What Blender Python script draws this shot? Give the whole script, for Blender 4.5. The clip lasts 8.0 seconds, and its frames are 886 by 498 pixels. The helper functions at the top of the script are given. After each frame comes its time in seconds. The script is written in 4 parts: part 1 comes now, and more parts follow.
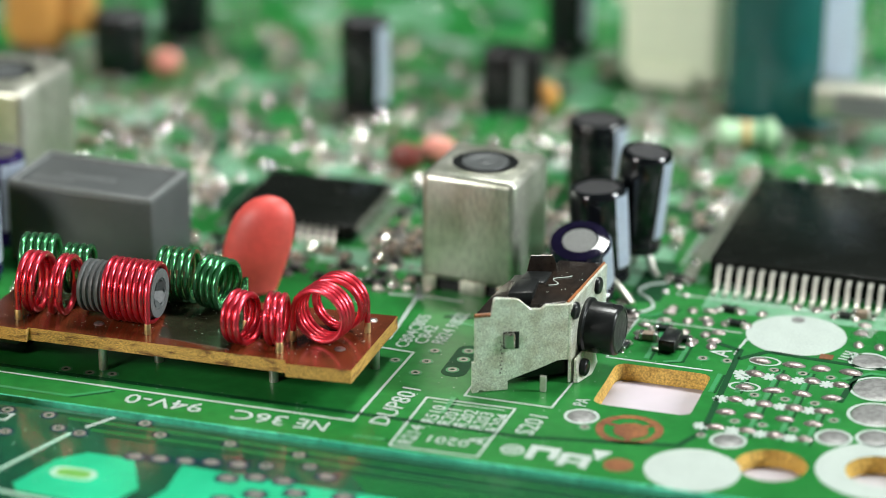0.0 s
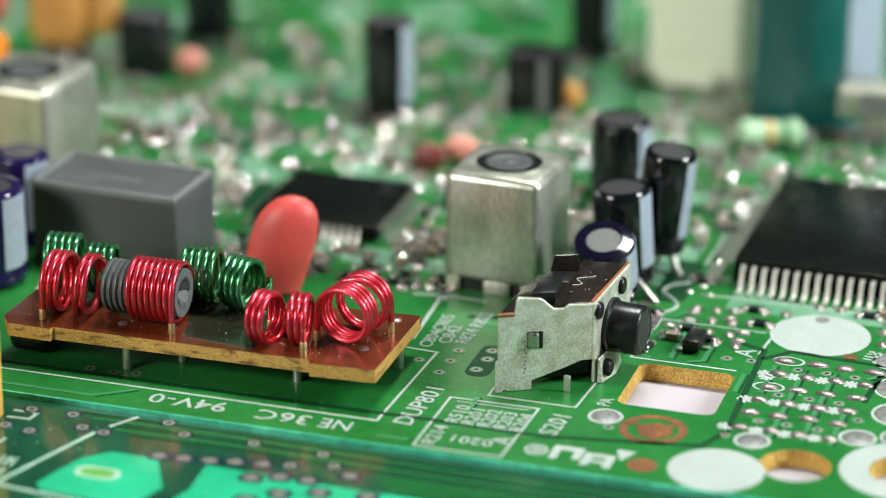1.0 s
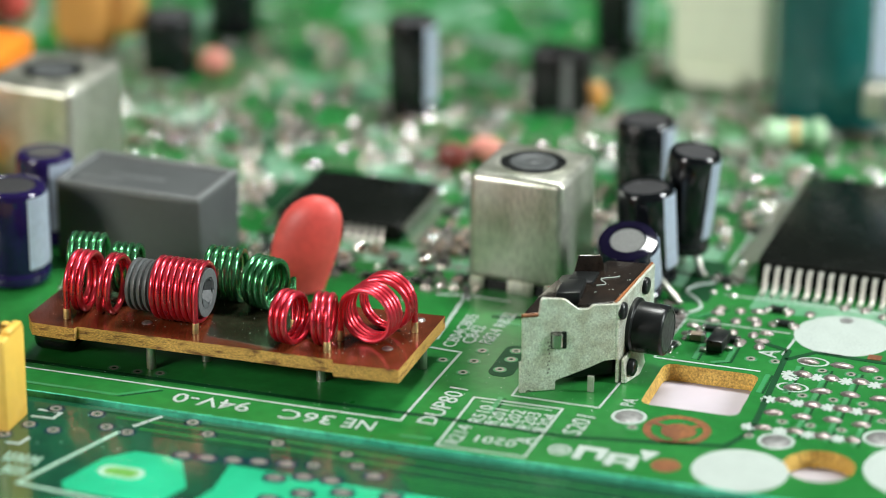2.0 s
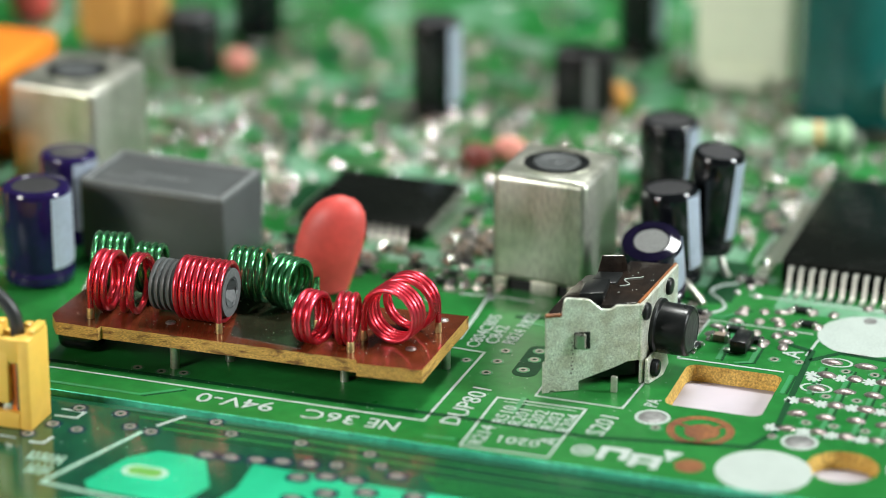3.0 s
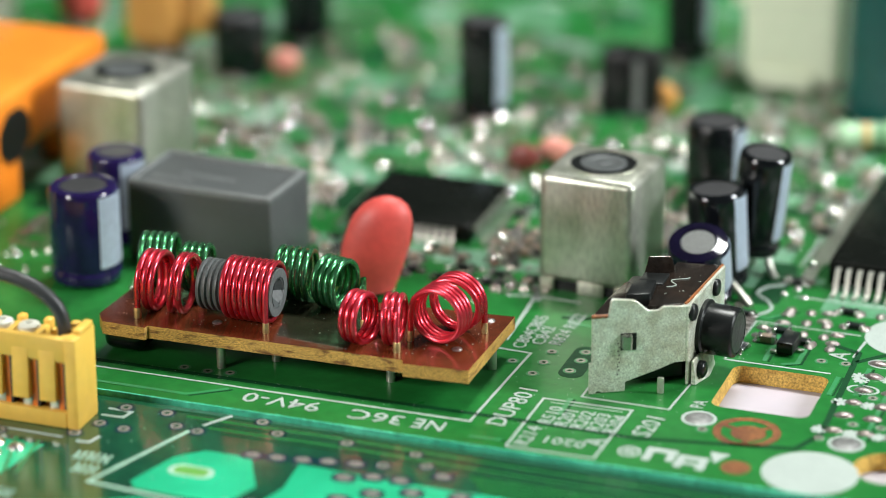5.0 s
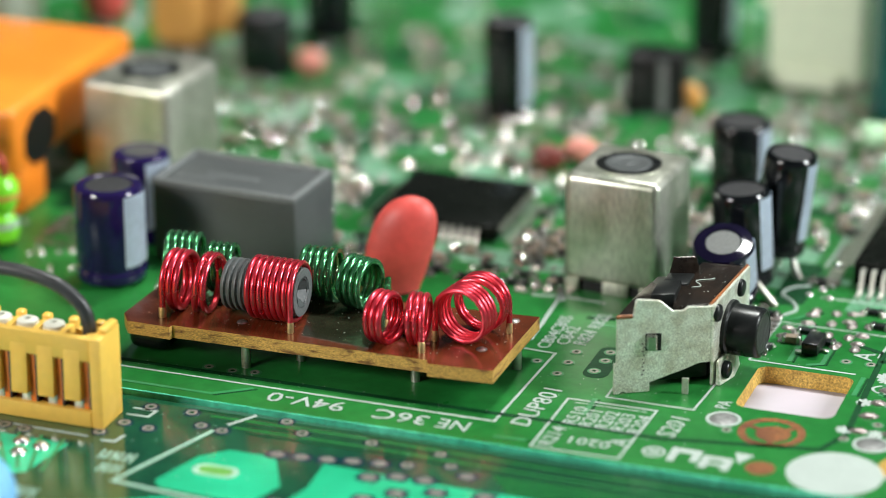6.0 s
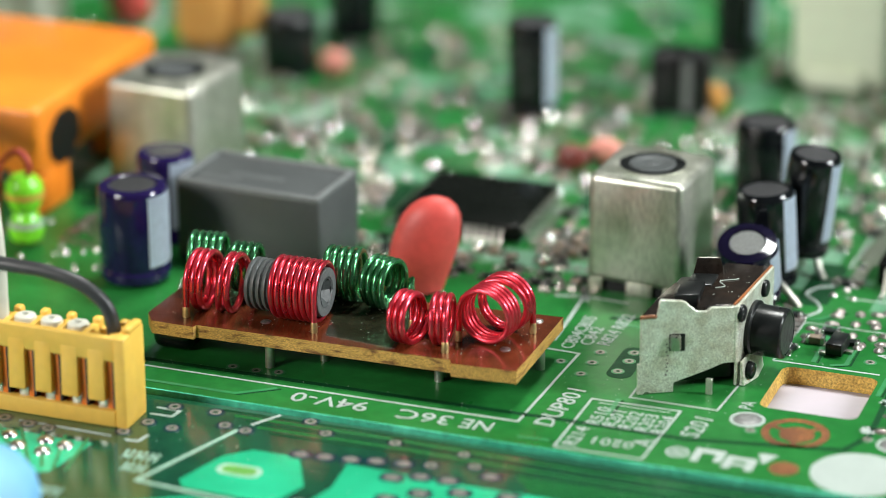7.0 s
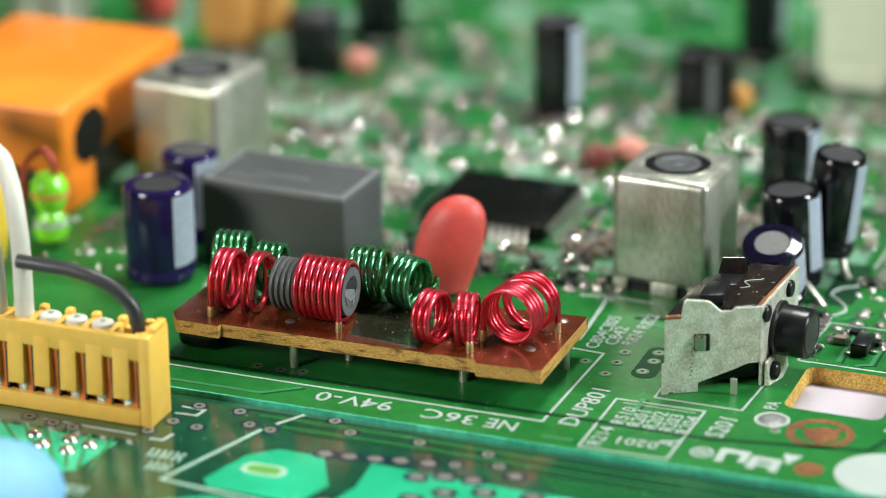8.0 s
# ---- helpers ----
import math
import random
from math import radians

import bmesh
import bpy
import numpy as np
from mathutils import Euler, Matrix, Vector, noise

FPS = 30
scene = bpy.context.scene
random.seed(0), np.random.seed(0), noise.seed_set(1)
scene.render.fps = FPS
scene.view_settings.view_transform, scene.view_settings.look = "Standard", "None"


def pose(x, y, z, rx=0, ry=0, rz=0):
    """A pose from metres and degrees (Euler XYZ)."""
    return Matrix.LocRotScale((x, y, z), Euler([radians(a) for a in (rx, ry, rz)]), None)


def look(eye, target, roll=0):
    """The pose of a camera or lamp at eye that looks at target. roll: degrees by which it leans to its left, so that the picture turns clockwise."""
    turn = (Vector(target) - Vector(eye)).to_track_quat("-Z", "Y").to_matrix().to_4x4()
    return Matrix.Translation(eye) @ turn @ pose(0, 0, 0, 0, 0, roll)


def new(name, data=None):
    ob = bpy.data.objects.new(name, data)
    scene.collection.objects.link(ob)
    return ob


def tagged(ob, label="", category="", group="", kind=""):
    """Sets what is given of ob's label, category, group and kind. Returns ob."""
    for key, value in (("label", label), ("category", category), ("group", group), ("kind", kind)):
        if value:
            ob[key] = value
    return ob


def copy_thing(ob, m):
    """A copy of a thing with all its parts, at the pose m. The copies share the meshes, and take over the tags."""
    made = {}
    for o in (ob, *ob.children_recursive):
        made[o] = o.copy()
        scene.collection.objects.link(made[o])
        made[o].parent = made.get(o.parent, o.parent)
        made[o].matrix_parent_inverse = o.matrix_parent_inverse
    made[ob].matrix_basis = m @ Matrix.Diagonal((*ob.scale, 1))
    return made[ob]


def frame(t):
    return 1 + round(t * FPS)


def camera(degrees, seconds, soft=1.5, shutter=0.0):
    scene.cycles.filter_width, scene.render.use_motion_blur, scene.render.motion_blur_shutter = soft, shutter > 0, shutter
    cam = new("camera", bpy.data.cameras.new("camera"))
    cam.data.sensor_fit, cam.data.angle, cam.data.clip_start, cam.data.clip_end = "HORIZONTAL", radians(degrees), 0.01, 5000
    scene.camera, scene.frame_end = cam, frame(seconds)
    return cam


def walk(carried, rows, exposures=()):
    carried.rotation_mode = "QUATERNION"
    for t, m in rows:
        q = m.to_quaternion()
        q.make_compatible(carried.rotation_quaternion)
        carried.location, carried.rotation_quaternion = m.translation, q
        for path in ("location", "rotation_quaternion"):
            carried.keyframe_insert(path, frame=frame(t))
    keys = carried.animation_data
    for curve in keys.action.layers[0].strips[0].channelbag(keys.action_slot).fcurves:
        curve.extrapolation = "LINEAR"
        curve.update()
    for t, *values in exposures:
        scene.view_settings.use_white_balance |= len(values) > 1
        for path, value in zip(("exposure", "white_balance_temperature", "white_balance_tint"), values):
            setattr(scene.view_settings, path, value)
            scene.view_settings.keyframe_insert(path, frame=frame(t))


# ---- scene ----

MM = 0.001
cam = camera(16.23, 8.0, soft=0.7)
EYE = (0.09043, -0.26262, 0.11222)
ROWS = [
    (0.0, 67.995, -0.394, 17.304),
    (0.5, 67.991, -0.318, 17.505),
    (1.0, 67.988, -0.262, 17.725),
    (1.5, 67.988, -0.207, 17.937),
    (3.0, 67.990, -0.072, 18.590),
    (3.5, 67.994, -0.025, 18.785),
    (4.0, 67.999, 0.014, 18.996),
    (4.5, 68.000, 0.068, 19.213),
    (6.0, 68.001, 0.205, 19.896),
    (6.5, 68.002, 0.259, 20.110),
    (7.0, 68.005, 0.314, 20.325),
    (7.5, 68.005, 0.368, 20.543),
    (8.0, 68.001, 0.410, 20.778),
]
walk(cam, [(t, pose(*EYE, rx, ry, rz)) for t, rx, ry, rz in ROWS], exposures=((0.0, 0.08), (8.0, 0.08)))
cam.data.dof.use_dof = True
cam.data.dof.focus_distance = 0.2725
cam.data.dof.aperture_fstop = 15.2

# ---- light: a bright studio room and three soft boxes over the bench ----
world = bpy.data.worlds.new("studio")
scene.world = world
world.use_nodes = True
world.node_tree.nodes["Background"].inputs[0].default_value = (0.80, 0.90, 0.84, 1)
world.node_tree.nodes["Background"].inputs[1].default_value = 0.048


def soft_box(name, eye, target, w, h, watts, colour):
    lamp = bpy.data.lights.new(name, "AREA")
    lamp.shape, lamp.size, lamp.size_y, lamp.energy, lamp.color = "RECTANGLE", w, h, watts, colour
    ob = new(name, lamp)
    ob.matrix_world = look(eye, target)
    return ob


soft_box("soft_box", (0.36, 0.04, 0.21), (0.0, 0.0, 0.0), 0.07, 0.16, 2.35, (0.94, 1.0, 1.0))
soft_box("soft_box", (-0.20, -0.33, 0.19), (0.0, 0.0, 0.0), 0.10, 0.10, 1.35, (1.0, 0.97, 0.93))
soft_box("soft_box", (0.04, 0.19, 0.50), (0.0, 0.07, 0.0), 0.14, 0.10, 3.2, (0.97, 1.0, 0.96))


# ---- materials ----
def material(name, colour, rough=0.5, metal=0.0, vary=0.12, size=0.5, bump=0.0, bump_size=0.2, coat=0.0, second=None, mix=0.5,
             trans=0.0, glow=0.0, spread=0.08, ior=1.5, each=0.0, sharp=0.15, stretch=(1, 1, 1)):
    """Colour with grain at two scales (size in mm), fine relief and uneven gloss."""
    m = bpy.data.materials.new(name)
    m.use_nodes = True
    nt = m.node_tree
    p = nt.nodes["Principled BSDF"]
    p.inputs["Roughness"].default_value, p.inputs["Metallic"].default_value = rough, metal
    p.inputs["Coat Weight"].default_value, p.inputs["Coat Roughness"].default_value = coat, 0.12
    p.inputs["Transmission Weight"].default_value, p.inputs["IOR"].default_value = trans, ior
    geo = nt.nodes.new("ShaderNodeTexCoord")
    grid = nt.nodes.new("ShaderNodeMapping")
    grid.inputs["Scale"].default_value = stretch
    nt.links.new(geo.outputs["Object"], grid.inputs["Vector"])
    big, fine = nt.nodes.new("ShaderNodeTexNoise"), nt.nodes.new("ShaderNodeTexNoise")
    big.inputs["Scale"].default_value, fine.inputs["Scale"].default_value = 1000 / (size * 9), 1000 / size
    big.inputs["Detail"].default_value, fine.inputs["Detail"].default_value = 4, 3
    for n in (big, fine):
        nt.links.new(grid.outputs["Vector"], n.inputs["Vector"])
    ramp = nt.nodes.new("ShaderNodeMapRange")
    ramp.inputs["From Min"].default_value, ramp.inputs["From Max"].default_value = mix - sharp, mix + sharp
    nt.links.new(big.outputs["Fac"], ramp.inputs["Value"])
    blend = nt.nodes.new("ShaderNodeMix")
    blend.data_type = "RGBA"
    other = second or tuple(min(1, c * (1 + vary)) for c in colour)
    blend.inputs["A"].default_value, blend.inputs["B"].default_value = (*colour, 1), (*other, 1)
    nt.links.new(ramp.outputs["Result"], blend.inputs["Factor"])
    grain = nt.nodes.new("ShaderNodeMapRange")
    grain.inputs["From Min"].default_value, grain.inputs["From Max"].default_value = 0.3, 0.7
    grain.inputs["To Min"].default_value, grain.inputs["To Max"].default_value = 1 - vary, 1 + vary
    nt.links.new(fine.outputs["Fac"], grain.inputs["Value"])
    value = grain.outputs["Result"]
    if each:
        info = nt.nodes.new("ShaderNodeObjectInfo")
        spreadn = nt.nodes.new("ShaderNodeMapRange")
        spreadn.inputs["To Min"].default_value, spreadn.inputs["To Max"].default_value = 1 - each, 1 + each
        nt.links.new(info.outputs["Random"], spreadn.inputs["Value"])
        mul = nt.nodes.new("ShaderNodeMath")
        mul.operation = "MULTIPLY"
        nt.links.new(value, mul.inputs[0])
        nt.links.new(spreadn.outputs["Result"], mul.inputs[1])
        value = mul.outputs[0]
    hsv = nt.nodes.new("ShaderNodeHueSaturation")
    nt.links.new(blend.outputs["Result"], hsv.inputs["Color"])
    nt.links.new(value, hsv.inputs["Value"])
    nt.links.new(hsv.outputs["Color"], p.inputs["Base Color"])
    gloss = nt.nodes.new("ShaderNodeMapRange")
    gloss.inputs["To Min"].default_value, gloss.inputs["To Max"].default_value = max(0.02, rough - spread), min(1, rough + spread)
    nt.links.new(big.outputs["Fac"], gloss.inputs["Value"])
    nt.links.new(gloss.outputs["Result"], p.inputs["Roughness"])
    if bump:
        rel = nt.nodes.new("ShaderNodeTexNoise")
        rel.inputs["Scale"].default_value, rel.inputs["Detail"].default_value = 1000 / bump_size, 3
        nt.links.new(grid.outputs["Vector"], rel.inputs["Vector"])
        b = nt.nodes.new("ShaderNodeBump")
        b.inputs["Strength"].default_value, b.inputs["Distance"].default_value = min(1.0, bump * 4), 0.00006
        nt.links.new(rel.outputs["Fac"], b.inputs["Height"])
        nt.links.new(b.outputs["Normal"], p.inputs["Normal"])
    return m


MASK = material("solder_mask", (0.010, 0.118, 0.021), 0.30, ior=1.27, vary=0.14, size=1.2, second=(0.018, 0.150, 0.030), bump=0.02, bump_size=0.6)
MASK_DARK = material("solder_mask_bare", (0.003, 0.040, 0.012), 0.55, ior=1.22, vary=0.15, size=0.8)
MASK_POUR = material("solder_mask_over_copper", (0.020, 0.20, 0.060), 0.40, vary=0.12, size=1.0, second=(0.03, 0.17, 0.06))
MASK_PALE = material("solder_mask_pale", (0.08, 0.25, 0.125), 0.34, vary=0.18, size=0.9, second=(0.17, 0.32, 0.215), coat=0.2)
MASK_FRONT = material("front_board_mask", (0.005, 0.050, 0.026), 0.16, vary=0.2, size=1.0, second=(0.010, 0.085, 0.036), coat=0.5)
MINT = material("mint_backlit_pour", (0.011, 0.315, 0.148), 0.22, vary=0.05, size=2.0, second=(0.026, 0.49, 0.255), coat=0.3)
MINT_EDGE = material("mint_board_edge", (0.035, 0.36, 0.22), 0.4, vary=0.3, size=0.6, bump=0.05, second=(0.09, 0.55, 0.36))
LEAF = material("bare_laminate", (0.10, 0.30, 0.05), 0.4, vary=0.1, size=0.6)
SILK = material("silkscreen_ink", (0.31, 0.355, 0.325), 0.75, vary=0.08, size=0.25, bump=0.05, bump_size=0.12)
SILK_DIM_GLOW = material("dim_ink_and_slot_glow", (0.30, 0.46, 0.36), 0.5, vary=0.15, size=0.3)
FR4 = material("laminate_cut_edge", (0.42, 0.25, 0.045), 0.65, vary=0.45, size=0.22, bump=0.25, bump_size=0.25, second=(0.58, 0.38, 0.09))
TABLE = material("white_table", (0.38, 0.39, 0.39), 0.6, vary=0.03, size=3, second=(0.42, 0.36, 0.41))
TIN = material("tinned_steel", (0.42, 0.44, 0.355), 0.40, metal=0.9, vary=0.2, size=0.32, bump=0.1, bump_size=0.35, second=(0.57, 0.57, 0.50), sharp=0.12, spread=0.14, stretch=(1, 1, 0.3))
TIN_SPECK = material("speckled_nickel", (0.68, 0.72, 0.63), 0.37, metal=0.5, vary=0.34, size=0.13, bump=0.14, bump_size=0.12, second=(0.50, 0.50, 0.40))
SOLDER = material("solder", (0.50, 0.48, 0.45), 0.28, metal=1.0, vary=0.08, size=0.2, bump=0.08, bump_size=0.4)
VIA = material("via_ring", (0.24, 0.22, 0.19), 0.42, metal=0.4, vary=0.25, size=0.2)
HALO = material("blue_black_clearance", (0.003, 0.022, 0.034), 0.2, vary=0.2, size=0.4)
DULL_PAD = material("tarnished_pad", (0.11, 0.095, 0.095), 0.4, metal=0.3, vary=0.3, size=0.3)
PAD_TIN = material("matt_tinned_pad", (0.38, 0.35, 0.33), 0.36, metal=0.85, vary=0.4, size=0.3, bump=0.25, bump_size=0.35, second=(0.20, 0.16, 0.15))
BRIGHT_TIN = material("bright_tin", (0.86, 0.85, 0.78), 0.07, metal=1.0, vary=0.04, size=0.3)
GREY_PAD = material("dull_solder_pad", (0.17, 0.17, 0.165), 0.50, metal=0.5, vary=0.3, size=0.5, bump=0.2, bump_size=0.5)
LEAD = material("component_lead", (0.52, 0.52, 0.46), 0.40, metal=0.85, vary=0.10, size=0.3)
BRASS = material("worn_brass", (0.46, 0.33, 0.15), 0.4, metal=0.8, vary=0.2, size=0.3)
COPPER = material("oxidised_copper", (0.23, 0.085, 0.022), 0.5, metal=0.2, vary=0.35, size=0.5, second=(0.13, 0.04, 0.012), bump=0.1)
RUST = material("rust_brown_edge", (0.30, 0.10, 0.03), 0.5, metal=0.3, vary=0.3, size=0.3, second=(0.16, 0.06, 0.02), bump=0.1)
BUTTON_FACE = material("scuffed_button_face", (0.05, 0.052, 0.05), 0.32, vary=0.5, size=0.4, second=(0.012, 0.012, 0.012), bump=0.15, bump_size=0.5)
BLACK = material("black_plastic_and_shade", (0.008, 0.009, 0.009), 0.30, ior=1.35, vary=0.2, size=0.5, bump=0.03, spread=0.1)
BRONZE = material("tarnished_top_sheet", (0.022, 0.021, 0.020), 0.16, metal=0.5, vary=0.3, size=0.5, second=(0.040, 0.028, 0.021), bump=0.06, bump_size=0.4)
BLACK_CHIP = material("chip_moulding", (0.004, 0.005, 0.004), 0.26, ior=1.22, vary=0.15, size=0.3, bump=0.05, bump_size=0.15)
BLACK_SLEEVE = material("black_sleeve", (0.004, 0.005, 0.006), 0.10, vary=0.2, size=1.0)
INK_SLEEVE = material("ink_black_sleeve", (0.004, 0.003, 0.012), 0.06, vary=0.2, size=1.0)
PURPLE_SLEEVE = material("purple_sleeve", (0.011, 0.006, 0.045), 0.10, vary=0.2, size=1.0)
STRIPE = material("pale_stripe", (0.60, 0.68, 0.78), 0.3, vary=0.08, size=0.6)
ALU = material("aluminium_top", (0.11, 0.113, 0.11), 0.62, metal=0.5, vary=0.15, size=0.25, bump=0.08)
CAP_TOP = material("dark_capacitor_top", (0.05, 0.05, 0.052), 0.35, metal=0.3, vary=0.2, size=0.4, bump=0.06)
GREY = material("grey_plastic", (0.066, 0.072, 0.072), 0.38, vary=0.07, size=0.4, bump=0.04, bump_size=0.2, spread=0.1)
GREY_RIM = material("highlight_grey_plastic", (0.145, 0.155, 0.155), 0.42, vary=0.12, size=0.3, bump=0.05)
GREY_MARK = material("pale_print", (0.17, 0.18, 0.18), 0.5, vary=0.1)
RED_BLOB = material("red_epoxy", (0.54, 0.060, 0.050), 0.50, vary=0.09, size=0.9, bump=0.06, bump_size=0.8, second=(0.60, 0.085, 0.07), spread=0.1)
RED_WIRE = material("red_enamel_wire", (0.68, 0.040, 0.068), 0.28, metal=0.8, vary=0.12, size=0.6, coat=0.6)
GREEN_WIRE = material("green_enamel_wire", (0.066, 0.27, 0.112), 0.24, metal=0.85, vary=0.15, size=0.6, coat=0.3)
FERRITE = material("ferrite", (0.060, 0.066, 0.066), 0.48, vary=0.2, size=0.25, bump=0.1)
FERRITE_PALE = material("ferrite_rim", (0.105, 0.11, 0.11), 0.4, vary=0.2, size=0.25, bump=0.1)
PHENOLIC = material("brown_phenolic", (0.074, 0.016, 0.005), 0.24, vary=0.18, size=0.8, second=(0.112, 0.023, 0.007), bump=0.03, bump_size=0.5, coat=0.2)
PHENOLIC_DARK = material("dark_resist", (0.012, 0.012, 0.006), 0.22, vary=0.3, size=0.6, coat=0.1)
PHENOLIC_EDGE = material("phenolic_cut_edge", (0.50, 0.285, 0.066), 0.6, vary=0.55, size=0.075, bump=0.4, bump_size=0.16, second=(0.15, 0.06, 0.014), mix=0.6, sharp=0.06, stretch=(0.35, 0.35, 1.2))
ORANGE = material("orange_plastic", (0.85, 0.27, 0.025), 0.35, vary=0.04, size=1.5, second=(0.80, 0.20, 0.015))
YELLOW = material("yellow_plastic", (0.74, 0.44, 0.07), 0.36, vary=0.05, size=1.0, second=(0.78, 0.50, 0.10), bump=0.03)
# amber darkens the yellow plastic: the shade inside the slots as colour
SHADE_AMBER = material("shaded_slot_amber", (0.62, 0.15, 0.012), 0.4, vary=0.1, size=1.0)
TAN = material("tan_epoxy", (0.55, 0.25, 0.05), 0.4, vary=0.08, size=1.5, second=(0.62, 0.33, 0.10))
CREAM = material("cream_plastic", (0.86, 0.93, 0.72), 0.45, vary=0.04, size=2)
TEAL = material("teal_sleeve", (0.009, 0.095, 0.085), 0.2, vary=0.1, size=2, coat=0.3)
BLUE = material("blue_sleeve", (0.16, 0.40, 0.66), 0.6, vary=0.06, size=2, second=(0.20, 0.45, 0.70))
WHITE_WIRE = material("white_insulation", (0.55, 0.55, 0.47), 0.42, vary=0.04, size=1)
BLACK_WIRE = material("black_insulation", (0.022, 0.023, 0.024), 0.42, vary=0.15, size=0.6, bump=0.05)
YELLOW_WIRE = material("yellow_insulation", (0.86, 0.60, 0.07), 0.4, vary=0.05, size=1)
LIME = material("lime_lacquer", (0.20, 0.68, 0.03), 0.25, vary=0.08, size=1, coat=0.3)
PINK = material("pink_lacquer", (0.62, 0.24, 0.19), 0.4, vary=0.1, size=1)
PALE_GREEN = material("pale_green_lacquer", (0.38, 0.58, 0.36), 0.35, vary=0.1, size=1)
RED_LEAD = material("red_tinted_lead", (0.45, 0.06, 0.05), 0.35, vary=0.1, metal=0.3)
SMD_CAP = material("tan_ceramic", (0.20, 0.15, 0.11), 0.45, vary=0.2, size=0.3)
MAROON = material("maroon_ceramic", (0.16, 0.035, 0.028), 0.35, vary=0.2, size=0.4)


# ---- mesh helpers, all in millimetres ----
def box(bm, x0, y0, z0, x1, y1, z1, bevel=0.0, seg=2):
    made = bmesh.ops.create_cube(bm, size=1)["verts"]
    for v in made:
        v.co = Vector(((x0 + x1) / 2 + v.co.x * (x1 - x0), (y0 + y1) / 2 + v.co.y * (y1 - y0), (z0 + z1) / 2 + v.co.z * (z1 - z0)))
    if bevel:
        edges = list({e for v in made for e in v.link_edges})
        bmesh.ops.bevel(bm, geom=edges, offset=bevel, segments=seg, affect="EDGES", profile=0.5)
    return bm


def lathe(bm, profile, seg=32, m=Matrix(), close=True):
    """A body of revolution about z from (radius, height) pairs."""
    rings = []
    for r, z in profile:
        if r <= 1e-6:
            rings.append([bm.verts.new(m @ Vector((0, 0, z)))])
        else:
            rings.append([bm.verts.new(m @ Vector((r * math.cos(math.tau * i / seg), r * math.sin(math.tau * i / seg), z))) for i in range(seg)])
    for a, b in zip(rings, rings[1:]):
        for i in range(seg):
            j = (i + 1) % seg
            if len(a) == 1 and len(b) == 1:
                continue
            if len(a) == 1:
                bm.faces.new((a[0], b[j], b[i]))
            elif len(b) == 1:
                bm.faces.new((a[i], a[j], b[0]))
            else:
                bm.faces.new((a[i], a[j], b[j], b[i]))
    if close:
        for ring, flip in ((rings[0], True), (rings[-1], False)):
            if len(ring) > 1:
                bm.faces.new(ring[::-1] if flip else ring)
    return bm


def tube(bm, pts, r, seg=10, r_end=None):
    """A round wire along a line of points, capped."""
    pts = [Vector(p) for p in pts]
    n = len(pts)
    side = None
    rings = []
    for i, p in enumerate(pts):
        d = (pts[min(i + 1, n - 1)] - pts[max(i - 1, 0)]).normalized()
        if side is None:
            side = d.orthogonal().normalized()
        side = (side - d * side.dot(d)).normalized()
        up = d.cross(side)
        rr = r if r_end is None else r + (r_end - r) * i / (n - 1)
        rings.append([bm.verts.new(p + rr * (math.cos(math.tau * k / seg) * side + math.sin(math.tau * k / seg) * up)) for k in range(seg)])
    for a, b in zip(rings, rings[1:]):
        for k in range(seg):
            bm.faces.new((a[k], a[(k + 1) % seg], b[(k + 1) % seg], b[k]))
    bm.faces.new(rings[0][::-1])
    bm.faces.new(rings[-1])
    return bm


def prism(bm, poly, z0, z1):
    """An upright block over a plan polygon."""
    low = [bm.verts.new((x, y, z0)) for x, y in poly]
    top = [bm.verts.new((x, y, z1)) for x, y in poly]
    n = len(poly)
    bm.faces.new(low[::-1])
    bm.faces.new(top)
    for i in range(n):
        bm.faces.new((low[i], low[(i + 1) % n], top[(i + 1) % n], top[i]))
    return bm


def ribbon(bm, pts, w, z0, z1):
    """A flat line of width w with mitred corners along plan points."""
    pts = [Vector((x, y)) for x, y in pts]
    left, right = [], []
    for i, p in enumerate(pts):
        a = (p - pts[i - 1]).normalized() if i else (pts[1] - p).normalized()
        b = (pts[i + 1] - p).normalized() if i < len(pts) - 1 else a
        na, nb = Vector((-a.y, a.x)), Vector((-b.y, b.x))
        mid = (na + nb).normalized()
        k = w / 2 / max(0.4, mid.dot(na))
        left.append(p + mid * k)
        right.append(p - mid * k)
    for i in range(len(pts) - 1):
        prism(bm, [right[i], right[i + 1], left[i + 1], left[i]], z0, z1)
    return bm


def smooth_line(pts, steps=8):
    """A Catmull-Rom line through points."""
    pts = [Vector(p) for p in pts]
    out = []
    for i in range(len(pts) - 1):
        p0, p1, p2, p3 = pts[max(i - 1, 0)], pts[i], pts[i + 1], pts[min(i + 2, len(pts) - 1)]
        for k in range(steps):
            t = k / steps
            out.append(0.5 * ((2 * p1) + (p2 - p0) * t + (2 * p0 - 5 * p1 + 4 * p2 - p3) * t * t + (3 * p1 - p0 - 3 * p2 + p3) * t ** 3))
    out.append(pts[-1])
    return out


def circle(r, n=32, x=0.0, y=0.0, ry=None):
    return [(x + r * math.cos(math.tau * i / n), y + (ry or r) * math.sin(math.tau * i / n)) for i in range(n)]


def ring(bm, x, y, r0, r1, z0, z1, n=28):
    """A flat raised ring."""
    a = [[bm.verts.new((px, py, z)) for px, py in circle(r, n, x, y)] for r, z in ((r1, z0), (r1, z1), (r0, z1), (r0, z0))]
    for p, q in zip(a, a[1:]):
        for i in range(n):
            bm.faces.new((p[i], p[(i + 1) % n], q[(i + 1) % n], q[i]))
    return bm


